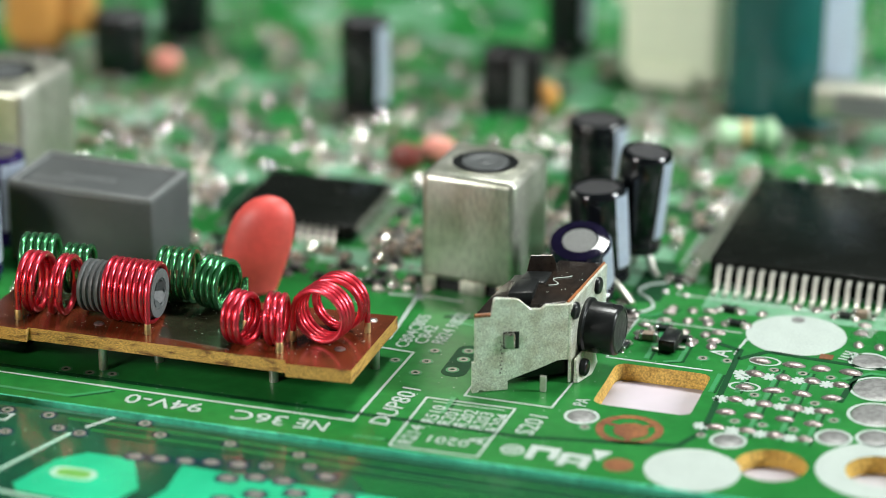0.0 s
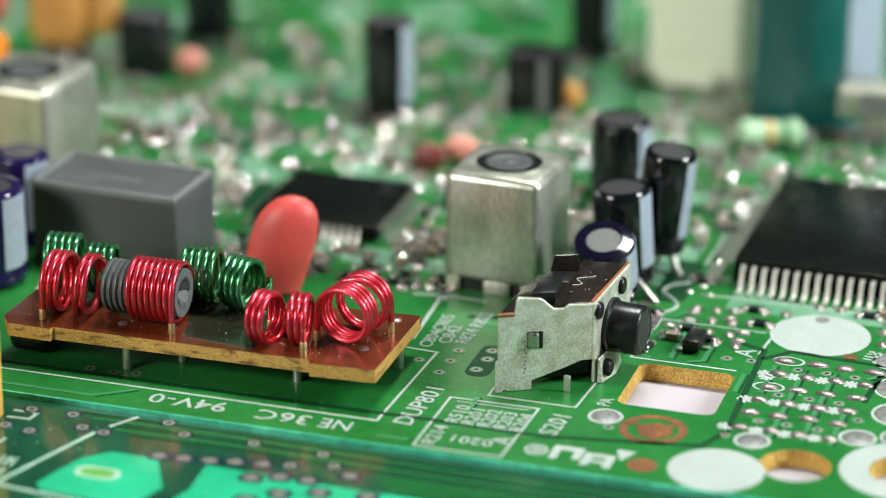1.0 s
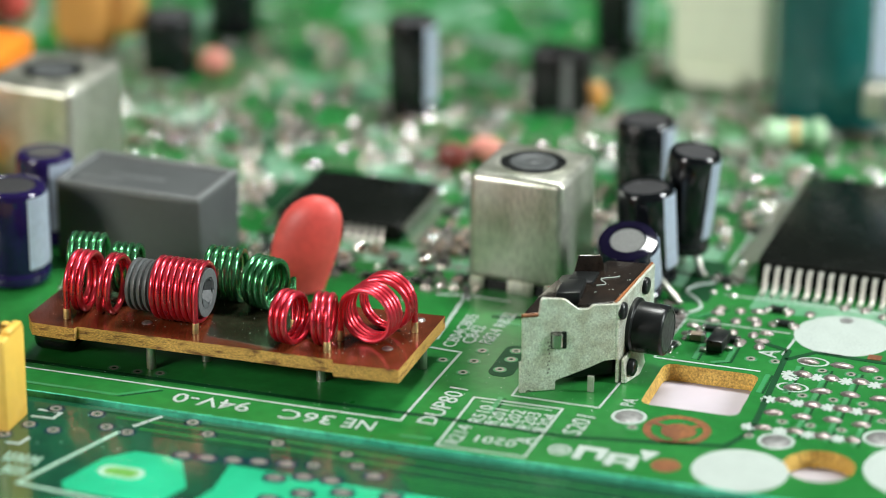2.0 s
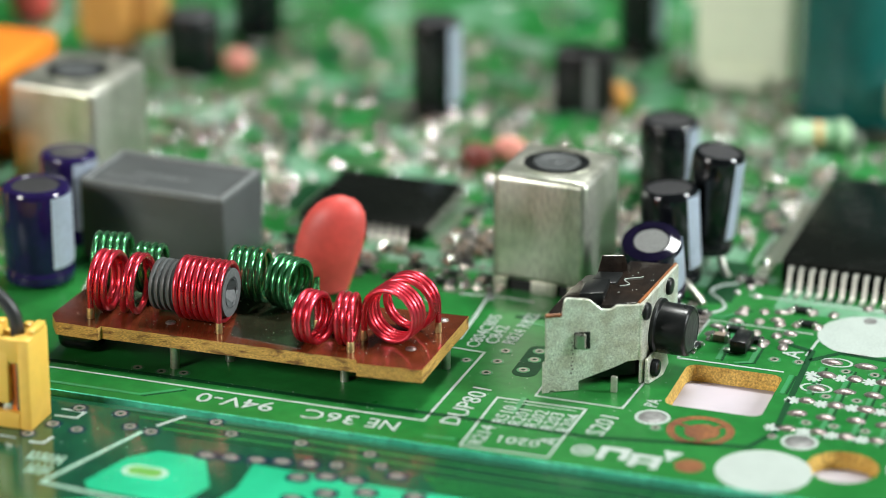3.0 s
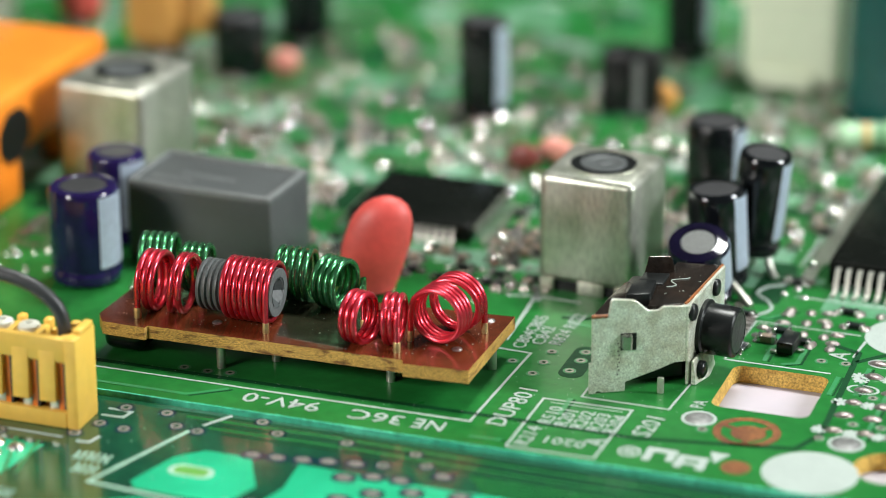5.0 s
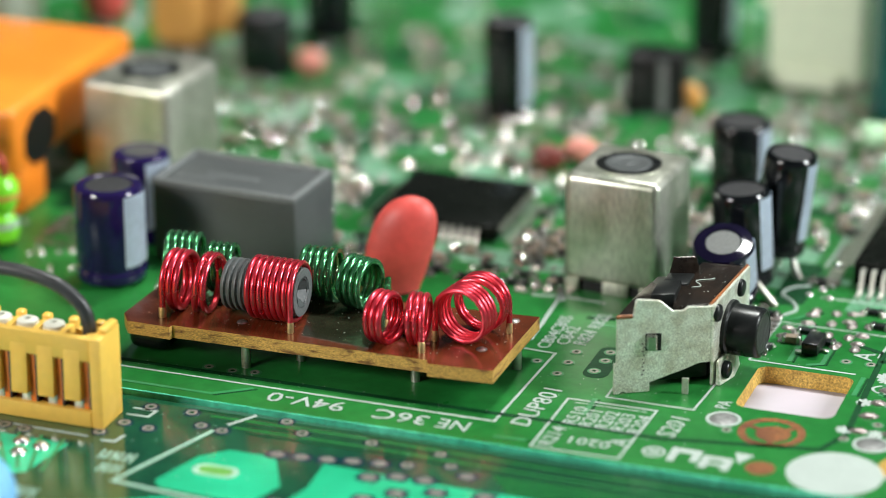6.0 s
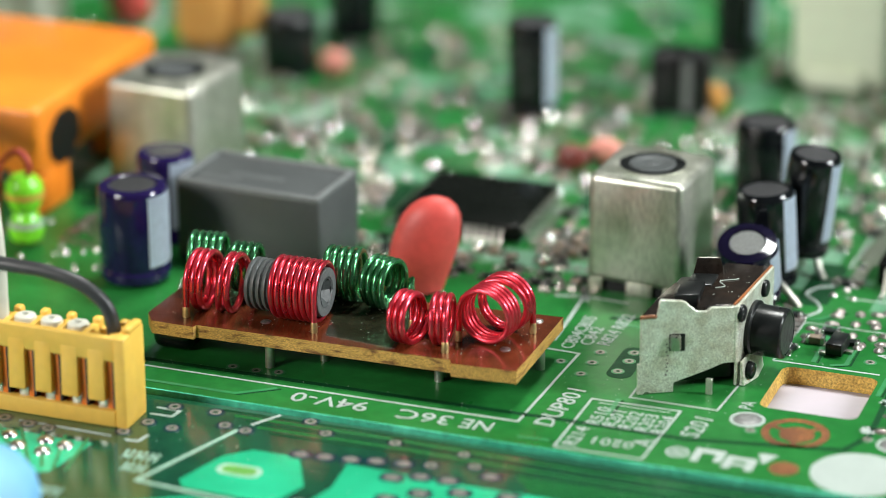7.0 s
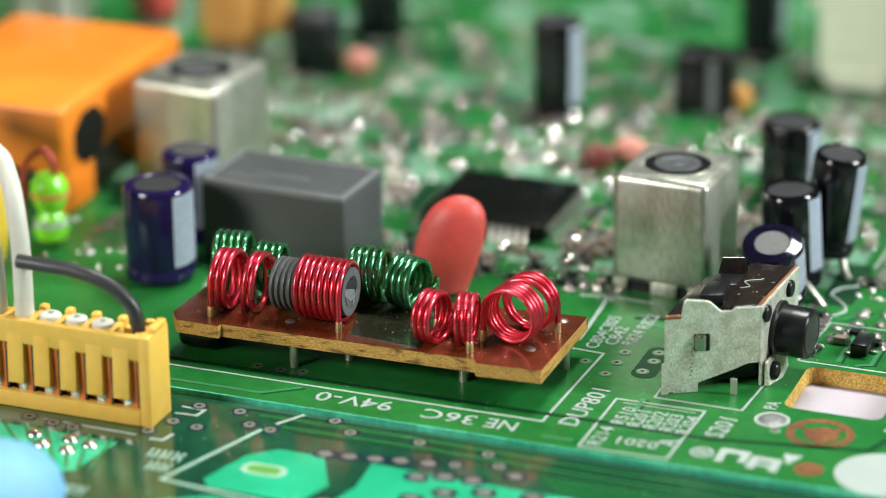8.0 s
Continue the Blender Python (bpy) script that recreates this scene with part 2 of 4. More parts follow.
def mesh_of(name, bm, mat, smooth=True):
    for v in bm.verts:
        v.co *= MM
    bmesh.ops.recalc_face_normals(bm, faces=bm.faces[:])
    data = bpy.data.meshes.new(name)
    for f in bm.faces:
        f.smooth = smooth
    bm.to_mesh(data)
    bm.free()
    for one in (mat if isinstance(mat, (list, tuple)) else (mat,)):
        data.materials.append(one)
    if smooth:
        data.set_sharp_from_angle(angle=radians(38))
    return data


def part(name, bm, mat, parent, label="", smooth=True):
    ob = new(name, mesh_of(name, bm, mat, smooth))
    ob.parent = parent
    return tagged(ob, label)


def thing(name, label, category, x=0.0, y=0.0, z=0.0, rz=0.0, group="", rx=0.0, ry=0.0, kind=""):
    """A thing's base: an Empty that its parts hang under."""
    ob = new(name)
    ob.empty_display_size = 0.002
    ob.matrix_basis = pose(x * MM, y * MM, z * MM, rx, ry, rz)
    return tagged(ob, label, category, group, kind)


def single(name, bm, mat, label, category, x=0.0, y=0.0, z=0.0, rz=0.0, group="", kind="", rx=0.0, ry=0.0):
    ob = new(name, mesh_of(name, bm, mat))
    ob.matrix_basis = pose(x * MM, y * MM, z * MM, rx, ry, rz)
    return tagged(ob, label, category, group, kind)


def B():
    return bmesh.new()


# ---- the boards and the table ----
def loop_edges(bm, pts, z):
    vs = [bm.verts.new((x, y, z)) for x, y in pts]
    return [bm.edges.new((vs[i], vs[(i + 1) % len(vs)])) for i in range(len(vs))]


def rounded(x0, y0, x1, y1, r, n=6):
    out = []
    for cx, cy, a in ((x1 - r, y1 - r, 0), (x0 + r, y1 - r, 90), (x0 + r, y0 + r, 180), (x1 - r, y0 + r, 270)):
        out += [(cx + r * math.cos(radians(a + 90 * i / n)), cy + r * math.sin(radians(a + 90 * i / n))) for i in range(n + 1)]
    return out


def board_mesh(outer, holes, z, depth):
    """A plate with cut-outs whose walls go through it; walls take the second material, the front edge the third."""
    bm = B()
    edges = loop_edges(bm, outer, z)
    for h in holes:
        edges += loop_edges(bm, h, z)
    bmesh.ops.triangle_fill(bm, use_beauty=True, use_dissolve=False, edges=edges)
    top = bm.faces[:]
    made = bmesh.ops.extrude_face_region(bm, geom=top)
    for g in made["geom"]:
        if isinstance(g, bmesh.types.BMVert):
            g.co.z -= depth
    bmesh.ops.recalc_face_normals(bm, faces=bm.faces[:])
    front = min(y for x, y in outer)
    for f in bm.faces:
        if abs(f.normal.z) < 0.5:
            f.material_index = 2 if abs(f.calc_center_median().y - front) < 0.01 else 1
    return bm


HOLES = [rounded(31.2, -27.0, 39.8, -18.0, 1.0), circle(3.0, 32, 48.4, -34.2), circle(2.9, 32, 57.2, -32.6)]
board = new("circuit_board", mesh_of("circuit_board", board_mesh([(-150, -41.2), (150, -41.2), (150, 230), (-150, 230)], HOLES, 0, 1.6), (MASK, FR4, MINT_EDGE), False))
tagged(board, "glossy green main circuit board crowded with parts, lying on a white table", "circuit board", kind="structure")
front = new("front_board", mesh_of("front_board", board_mesh([(-150, -140), (150, -140), (150, -41.35), (-150, -41.35)], [], -0.45, 1.15), (MASK_FRONT, FR4, FR4), False))
tagged(front, "dark green front circuit board with mint copper areas beside the main board", "circuit board", kind="structure")
table = B()
box(table, -330, -400, -26.6, 330, 330, -1.62, 2.0)
tagged(new("table_top", mesh_of("table_top", table, TABLE, False)), "plain white table top under the circuit boards", "table", kind="structure")

SZ = 0.03


def line(pts, w=0.22, parent=board, z=0.0, mat=SILK, name="silkscreen_line"):
    return part(name, ribbon(B(), pts, w, z + 0.002, z + SZ), mat, parent, smooth=False)


def writing(text, x, y, size, rz, parent=board, z=0.0, mat=SILK, width=1.0):
    """Printed words lying on a board; x, y: where their first letter's foot stands."""
    data = bpy.data.curves.new("printed_word", "FONT")
    data.body, data.size, data.extrude, data.resolution_u = text, size * MM, 0.008 * MM, 2
    data.offset = 0.012 * MM
    ob = new("printed_word", data)
    bpy.context.view_layer.update()
    mesh = bpy.data.meshes.new_from_object(ob.evaluated_get(bpy.context.evaluated_depsgraph_get()))
    bpy.data.objects.remove(ob)
    mesh.materials.clear()
    mesh.materials.append(mat)
    made = new("printed_word", mesh)
    made.parent = parent
    made.matrix_basis = pose(x * MM, y * MM, (z + 0.036) * MM, 0, 0, rz) @ Matrix.Diagonal((width, 1, 1, 1))
    return tagged(made, "white printed letters")


def bars(x, y, rz, lengths, h=1.3, gap=0.35, step=1.9, parent=board, z=0.0, mat=SILK):
    """Print too small to read: rows of short bars."""
    c, s = math.cos(radians(rz)), math.sin(radians(rz))
    bm = B()
    for row, count in enumerate(lengths):
        for i in range(count):
            a, b = i * (0.8 + gap), -row * step
            # an open letter-like block: two uprights and a cross bar
            for q in ((a, b, a + 0.22, b + h), (a + 0.58, b, a + 0.8, b + h), (a, b + h * (0.3 + 0.2 * ((i + row) % 3)), a + 0.8, b + h * (0.48 + 0.2 * ((i + row) % 3)))):
                quad = [(q[0], q[1]), (q[2], q[1]), (q[2], q[3]), (q[0], q[3])]
                prism(bm, [(x + px * c - py * s, y + px * s + py * c) for px, py in quad], z + 0.002, z + SZ)
    return part("printed_bars", bm, mat, parent, smooth=False)


# lines round the coil module
line([(-60, -36.8), (12.9, -36.8), (13.4, -21.6), (10.2, -21.4)], 0.25)
line([(7.2, -9.6), (9.9, -8.9), (14.2, -9.2)], 0.35)
line([(10.4, -19.5), (9.9, -10.5), (9.5, -7.6)], 0.35)
line([(9.0, -6.5), (10.4, -10.0)], 0.45)
# table of small print and the outline of the switch
line([(17.3, -40.4), (17.4, -30.3), (25.3, -30.2), (24.9, -40.3), (17.3, -40.4)], 0.22)
line([(18.2, -30.9), (24.6, -30.8)], 0.12)
line([(20.4, -23.5), (20.4, -28.95), (28.2, -29.0), (28.6, -22.7)], 0.2)
# outline right of the switch, and the big chip's
line([(30.0, -17.2), (30.6, -8.0), (40.3, -8.2)], 0.2)
line([(30.0, -17.2), (39.6, -17.2)], 0.25)
line([(40.7, -13.1), (41.0, -9.3)], 0.25)
line([(32.6, -1.2), (70.0, -1.2)], 0.22)
line([(31.4, 6.0), (31.9, 30.0)], 0.3)
writing("94V-0", 0.0, -37.6, 2.6, 180, width=1.15)
writing("36C", 7.7, -37.8, 2.6, 180, width=1.15)
writing("NE", 11.4, -37.8, 2.6, 180, width=0.9)
writing("DUP801", 15.9, -37.0, 2.45, 86, width=1.0)
writing("S201", 28.1, -35.0, 2.4, 85, width=0.95)
for i, word in enumerate(("R510", "R201", "R202", "R203", "R204")):
    writing(word, 19.55 + i * 1.42, -35.3, 1.75, 88, width=1.0)
writing("R214", 19.0, -39.9, 1.85, 88, width=1.0)
writing("0201", 23.6, -37.5, 1.9, 180, width=1.05)
writing("A", 24.9, -38.0, 2.4, 88, width=0.9)
writing("A", 40.3, -14.0, 2.6, 88, width=0.95)
writing("PA", 30.9, -28.0, 1.7, 88, width=0.8)
writing("C804C805", 12.5, -20.9, 1.75, 90, width=1.0)
writing("C842", 13.9, -19.6, 1.75, 91, width=1.1)
writing("R824 R822", 15.4, -19.2, 1.75, 88, width=0.95)
bars(51.6, -5.6, 80, (2,), h=1.6)
bars(51.2, -11.4, 80, (2,), h=1.6)
# approval mark, its round companion and a triangle, as plain shapes
mark = B()
for q in ((28.6, -39.2, 29.3, -36.6), (29.3, -37.4, 30.5, -36.6), (30.5, -38.8, 31.2, -36.6), (31.4, -39.6, 32.1, -37.2), (32.1, -37.9, 33.3, -37.2), (33.3, -39.6, 34.0, -37.2), (32.1, -38.9, 33.3, -38.4)):
    prism(mark, [(q[0], q[1]), (q[2], q[1]), (q[2], q[3]), (q[0], q[3])], 0.002, SZ)
part("printed_mark", mark, SILK, board, smooth=False)
mark = B()
ring(mark, 27.3, -38.0, 0.75, 1.0, 0.002, SZ)
prism(mark, [(26.8, -38.4), (27.8, -38.4), (27.8, -38.1), (26.8, -38.1)], 0.002, SZ)
prism(mark, [(26.8, -37.9), (27.8, -37.9), (27.8, -37.6), (26.8, -37.6)], 0.002, SZ)
part("printed_mark", mark, SILK, board, smooth=False)
part("printed_triangle", prism(B(), [(33.7, -35.9), (34.5, -37.9), (35.4, -35.9)], 0.002, SZ), SILK, board, smooth=False)
# white round patches
for x, y, r in ((45.1, -7.2, 4.55), (42.4, -37.1, 4.0)):
    part("white_patch", prism(B(), circle(r, 48, x, y), 0.002, SZ), SILK, board, "white printed round patch", False)
part("white_patch", ring(B(), 57.2, -32.6, 2.95, 5.4, 0.002, SZ, 48), SILK, board, "white printed ring round a hole", False)
# round test pads with white rims
for x, y, r in ((31.1, -29.9, 1.25), (52.4, -10.9, 1.6), (54.2, -16.5, 2.3), (54.9, -21.8, 2.2), (52.3, -27.4, 1.35), (55.7, -26.4, 1.45), (44.0, -30.7, 1.3), (58.5, -22.0, 1.5)):
    part("pad_rim", ring(B(), x, y, r, r + 0.28, 0.002, SZ), SILK, board, smooth=False)
    dome = B()
    lathe(dome, [(r * 0.97, 0.0), (r * 0.9, 0.06), (r * 0.5, 0.12), (0, 0.14)], 24, Matrix.Translation((x, y, 0.001)), close=False)
    part("test_pad", dome, GREY_PAD, board, "dull tinned round pad")
# round copper marks
copper = B()
ring(copper, 35.6, -31.2, 2.2, 2.9, 0.002, 0.03)
prism(copper, circle(1.5, 24, 35.8, -31.4), 0.002, 0.03)
for a in (40, 160, 280):
    ribbon(copper, [(35.6, -31.2), (35.6 + 2.4 * math.cos(radians(a)), -31.2 + 2.4 * math.sin(radians(a)))], 0.5, 0.003, 0.028)
part("copper_mark", copper, COPPER, board, "bare oxidised copper mark", False)
part("copper_mark", prism(B(), circle(1.25, 28, 36.4, -38.1), 0.002, 0.03), COPPER, board, "bare oxidised copper mark", False)

# dark gaps between copper areas, near the camera
for pts in ([(-60, -35.6), (3, -35.4), (16.9, -35.2), (27.2, -35.4), (40.2, -33.0), (41.6, -29.5), (41.0, -12.0), (38.5, -11.0)],
            [(41.2, -14.0), (43.4, -11.6), (52.0, -12.2), (70, -12.4)], [(51.5, -20.2), (52.0, -13.0)],
            [(13.6, -13), (24, -11.0), (30, -6.0)], [(20, -5), (31, -3.6)]):
    line(pts, 0.55, mat=MASK_DARK, name="trace_gap")
part("trace_gap", prism(B(), rounded(16.9, -25.5, 19.2, -18.6, 1.0), 0.001, 0.015), MASK_DARK, board, smooth=False)


# copper traces that show faintly in the mask near the camera
for pts in ([(13.9, -12.4), (20, -12.4), (22.4, -10.2), (30, -9.9)], [(14.5, -14.0), (19.4, -14.2)], [(19.6, -33.0), (19.6, -29.6)],
            [(40.4, -21.6), (40.4, -17.6)], [(26, -7.6), (31.5, -7.0), (33.5, -4.6)], [(-40, -39.6), (-12, -39.6), (-9, -37.4)], [(13.8, -39.6), (16.6, -39.4)], [(50.8, -15.4), (53.0, -13.4), (60, -13.4)],
            [(42.6, -21.0), (42.6, -15.0)], [(45.2, -15.0), (45.2, -29.6)], [(47.9, -15.0), (47.9, -29.4)], [(50.3, -23.0), (50.3, -29.6)], [(33.4, -7.4), (33.4, -16.4)], [(36.3, -10.6), (36.3, -16.0), (35.0, -16.6)]):
    line(pts, 0.42, mat=MASK_POUR, name="trace")
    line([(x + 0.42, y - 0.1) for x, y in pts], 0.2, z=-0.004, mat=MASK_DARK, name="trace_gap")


def via(x, y, parent=board, z=0.0, r=0.42):
    bm = B()
    ring(bm, 0, 0, r * 0.5, r, 0.002, 0.06, 16)
    ob = part("via", bm, VIA, parent, smooth=False)
    ob.location = (x * MM, y * MM, z * MM)
    part("via_hole", prism(B(), circle(r * 0.52, 14), 0.002, 0.02), MASK_DARK, ob, smooth=False)
    part("clearance", ring(B(), 0, 0, r, r * (1.55 if parent is front else 1.45), 0.001, 0.03, 20), HALO if parent is front else MASK_POUR, ob, smooth=False)
    return ob


first_via = via(14.9, -25.7)
for x, y in ((15.1, -23.1), (15.1, -20.7), (12.4, -23.7), (17.8, -24.1), (18.1, -21.7), (18.0, -19.8), (38.2, -14.8), (40.4, -14.7), (44.75, -15.35), (47.3, -15.3), (49.8, -15.4), (44.2, -21.05), (46.9, -21.1), (49.5, -21.15),
             (43.7, -26.8), (46.1, -26.8), (48.8, -26.9), (51.7, -24.0), (41.6, -30.4), (31.9, -31.9), (-14.5, -34.5), (-12.2, -34.6), (-10.2, -34.3)):
    copy_thing(first_via, pose(x * MM, y * MM, 0))

# ---- front board: copper areas, traces, vias, print ----
FZ = -0.45
# bright line of the refracting edge, painted on as a mint strip
line([(-150, -41.12), (150, -41.1)], 0.18, board, 0.001, MINT_EDGE, "painted_edge_glow")
# light from below is put into the mint colour of these areas
for poly in ([(-9.9, -55.8), (-8.4, -50.6), (-6.4, -48.6), (-2.2, -48.6), (0.2, -53.5), (-1.0, -57.2), (-9.0, -57.0)],
             [(2.0, -48.4), (12.0, -48.9), (22.0, -49.0), (40.0, -50.0), (60.0, -50.0), (60, -62), (-14, -62), (-8, -58.4), (1.0, -58.2), (2.4, -53.0)],
             [(-36, -51.6), (-19.6, -52.0), (-20.6, -58.0), (-24, -60), (-40, -60), (-40, -53)]):
    part("copper_area", prism(B(), poly, FZ + 0.001, FZ + 0.02), MINT, front, "mint green copper area, light from below in its colour", False)
# pale glow round the slot painted as a flat ring, brighter green inside
part("glowing_slot", prism(B(), rounded(-7.9, -53.6, -3.9, -51.6, 0.95), FZ + 0.004, FZ + 0.035), SILK_DIM_GLOW, front, smooth=False)
part("glowing_slot", prism(B(), rounded(-7.4, -53.3, -4.4, -51.9, 0.68), FZ + 0.006, FZ + 0.045), LEAF, front, smooth=False)
for i in range(5):
    y = -42.0 - i * 0.75
    line([(-12 + i * 1.4, y - 0.2), (2 + i, y), (20, y - 0.4), (60, y - 0.4)], 0.3, front, FZ, MASK if i % 2 else MASK_DARK, "trace")
for i in range(6):
    line([(16 + i * 0.4, -46.0 - 0.5 * i), (60, -45.6 - 0.5 * i)], 0.22, front, FZ, MASK, "trace")
for i in range(7):
    line([(-33 + i * 2.1, -51.3), (-26 + i * 1.1, -57.5)], 0.3, front, FZ + 0.02, MASK_POUR, "trace")
line([(-6.9, -41.6), (-8.5, -44.2)], 0.35, front, FZ + 0.02)
line([(-9.2, -45.6), (-13.1, -57.1), (-3.8, -58.0)], 0.35, front, FZ + 0.03, SILK_DIM_GLOW)
line([(-27.6, -49.9), (-18.8, -50.1)], 0.3, front, FZ)
line([(-17.4, -50.4), (-16.2, -50.3), (-15.9, -48.9)], 0.3, front, FZ)
line([(-17.6, -43.6), (-15.4, -43.7), (-15.6, -44.9), (-17.6, -45.0)], 0.3, front, FZ)
bars(-13.2, -52.0, 180, (3,), 1.6, parent=front, z=FZ, mat=SILK_DIM_GLOW)
bars(-13.4, -54.2, 180, (2,), 1.6, parent=front, z=FZ, mat=SILK_DIM_GLOW)
bars(-18.0, -60.4, 180, (2,), 1.6, parent=front, z=FZ, mat=SILK_DIM_GLOW)
low_via = via(-10.6, -45.0, front, FZ, 0.52)
for x, y in ((-8.5, -45.4), (-4.0, -41.9), (-1.9, -43.6), (4.3, -43.4), (-14.6, -47.0), (-17.0, -46.6), (-16.2, -43.0), (-12.4, -42.9), (-18.2, -49.0), (-24.5, -50.6), (-26.5, -50.3), (-29.0, -49.9), (10.5, -43.6), (8.6, -46.4), (12.1, -45.4)):
    copy_thing(low_via, pose(x * MM, y * MM, FZ * MM))
pad = B()
prism(pad, rounded(-0.75, -0.42, 0.75, 0.42, 0.4), 0.002, 0.06)
rust = part("copper_pad", pad, DULL_PAD, front, "small tarnished copper pad", False)
rust.location = (-2.3 * MM, -48.1 * MM, FZ * MM)
part("clearance", prism(B(), rounded(-1.05, -0.8, 1.05, 0.8, 0.6), 0.001, 0.035), HALO, rust, "dark clearance round the pad", False)
part("via", ring(B(), 0, 0, 0.2, 0.5, 0.002, 0.09, 14), VIA, rust, smooth=False)
for x, y in ((-0.2, -47.9), (2.0, -47.6), (4.1, -47.2), (6.4, -46.9), (6.4, -49.6), (8.6, -48.7), (11.0, -48.6), (1.0, -56.4), (7.4, -53.4), (12.6, -50.4), (14.0, -46.8), (9.6, -51.6), (16.6, -49.9)):
    copy_thing(rust, pose(x * MM, y * MM, FZ * MM))
for x, y in ((-27.0, -52.8), (-23.6, -52.8), (-21.6, -53.2), (-25.4, -54.4), (-22.9, -54.8)):
    bm = B()
    lathe(bm, [(0.7, 0), (0.6, 0.2), (0.3, 0.36), (0, 0.4)], 18, Matrix.Translation((x, y, FZ + 0.02)), close=False)
    part("solder_dot", bm, SOLDER, front)

# ---- coil module ----
MT = 3.6
module = thing("coil_module", "brown phenolic coil board with red and green coils, raised on pins", "coil module")
plate = B()
outline = [(-23.0, -33.6), (-22.0, -35.1), (-17.9, -35.2), (-17.8, -34.7), (5.9, -34.3), (6.2, -35.0), (12.0, -34.6), (12.1, -22.2), (-22.6, -24.6)]
prism(plate, outline, MT - 1.2, MT)
bmesh.ops.recalc_face_normals(plate, faces=plate.faces[:])
for f in plate.faces:
    f.material_index = 0 if abs(f.normal.z) > 0.5 else 1
part("base_plate", plate, (PHENOLIC, PHENOLIC_EDGE), module, "brown phenolic plate with rough golden edges", False)
part("resist_patch", prism(B(), [(-6.2, -33.0), (0.6, -33.7), (-0.6, -23.6), (-8.6, -24.2)], MT + 0.002, MT + 0.02), PHENOLIC_DARK, module, "dark green-black printed patch", False)
for x, y in ((-11.4, -33.4), (3.7, -31.2), (11.2, -25.8), (-20, -30), (-7.4, -30.4)):
    part("pin", lathe(B(), [(0.42, 0.0), (0.42, 2.4)], 14, Matrix.Translation((x, y, 0.0))), LEAD, module)
for x, y in ((-12.3, -32.0), (10.3, -23.8), (-16.8, -28.2), (9.6, -30.6)):
    part("solder_joint", lathe(B(), [(0.5, 0), (0.42, 0.08), (0.2, 0.16), (0, 0.17)], 16, Matrix.Translation((x, y, MT)), False), PAD_TIN, module)
under = B()
box(under, -23.0, -33.4, 0.05, -19.0, -29.6, 2.35, 0.95, 4)
part("under_side_chip", under, BLACK_SLEEVE, module, "black part under the plate")
under = B()
box(under, -6, -31.5, 0.9, 8.0, -25, 2.4, 0.4)
part("under_side_chip", under, BLACK, module, "black part under the plate")


def helix(cx, cy, cz, r, spans, wire, yaw, foot, start=0.0, flat=1.0):
    """Points of a coil whose axis lies level: spans of (turns, length); legs drop to foot."""
    total = sum(s[1] for s in spans)
    pts, along, ang = [], -total / 2, radians(start)
    way = 1 if start < 90 else -1
    for turns, length in spans:
        n = max(6, int(turns * 22))
        for i in range(n):
            a = ang + way * math.tau * turns * i / n
            pts.append((along + length * i / n, r * math.cos(a), r * flat * math.sin(a)))
        ang += way * math.tau * turns
        along += length
    pts.append((along, r * math.cos(ang), r * flat * math.sin(ang)))
    c, s = math.cos(radians(yaw)), math.sin(radians(yaw))
    pts = [Vector((cx + x * c - y * s, cy + x * s + y * c, cz + z)) for x, y, z in pts]
    a, b = pts[0], pts[-1]
    lead_in = [Vector((a.x, a.y, foot)), Vector((a.x, a.y, (foot + a.z) / 2))]
    lead_out = [Vector((b.x, b.y, (foot + b.z) / 2)), Vector((b.x, b.y, foot))]
    return (lead_in if start < 200 else []) + pts + lead_out


def coil(colour, mat, cx, cy, cz, r, spans, yaw=0.0, wire=0.25, start=180.0, flat=1.0):
    ob = part("coil", tube(B(), helix(cx, cy, cz, r, spans, wire, yaw, MT - 0.1, start, flat), wire, 10), mat, module, f"shiny {colour} enamelled copper wire coil")
    pts = helix(cx, cy, cz, r, spans, wire, yaw, MT, start, flat)
    for p in (pts[0], pts[-1]):
        part("bare_end", lathe(B(), [(wire * 1.2, 0), (wire * 1.12, 0.9), (wire * 0.9, 1.0)], 12, Matrix.Translation((p.x, p.y, MT))), BRASS, ob, "scraped tinned wire end")
    return ob


coil("red", RED_WIRE, -17.5, -30.6, 6.3, 2.5, ((2.5, 1.6), (0.5, 1.6), (1.5, 0.95)), 3, 0.30)
coil("red", RED_WIRE, -9.6, -30.1, 6.4, 2.6, ((7.5, 4.4),), 180, 0.265, 0.0)
coil("green", GREEN_WIRE, -20.4, -25.7, 6.2, 2.2, ((5, 3.3),), 8, 0.29, 0.0)
coil("green", GREEN_WIRE, -16.5, -26.1, 6.0, 2.05, ((4, 2.6),), 6, 0.29, 0.0)
coil("green", GREEN_WIRE, -7.5, -24.8, 6.1, 2.2, ((5, 3.4),), 2, 0.29, 0.0)
coil("green", GREEN_WIRE, -3.6, -25.2, 5.9, 2.15, ((4, 2.7),), -14, 0.29, 0.0)
coil("red", RED_WIRE, 0.95, -31.4, 5.75, 2.12, ((3, 1.85),), -11, 0.29, 0.0)
coil("red", RED_WIRE, 3.9, -30.8, 5.75, 2.1, ((2.5, 1.5),), 6, 0.29, 0.0)
coil("red", RED_WIRE, 7.9, -28.2, 6.3, 2.4, ((4, 2.2), (0.5, 1.3), (2.0, 1.15)), 80, 0.27, 0.0)
core = B()
prof = [(0, -13.9)]
for i in range(12):
    x = -13.9 + i * 0.55
    prof += [(2.2, x + 0.02), (2.32, x + 0.18), (2.32, x + 0.36), (2.12, x + 0.5)]
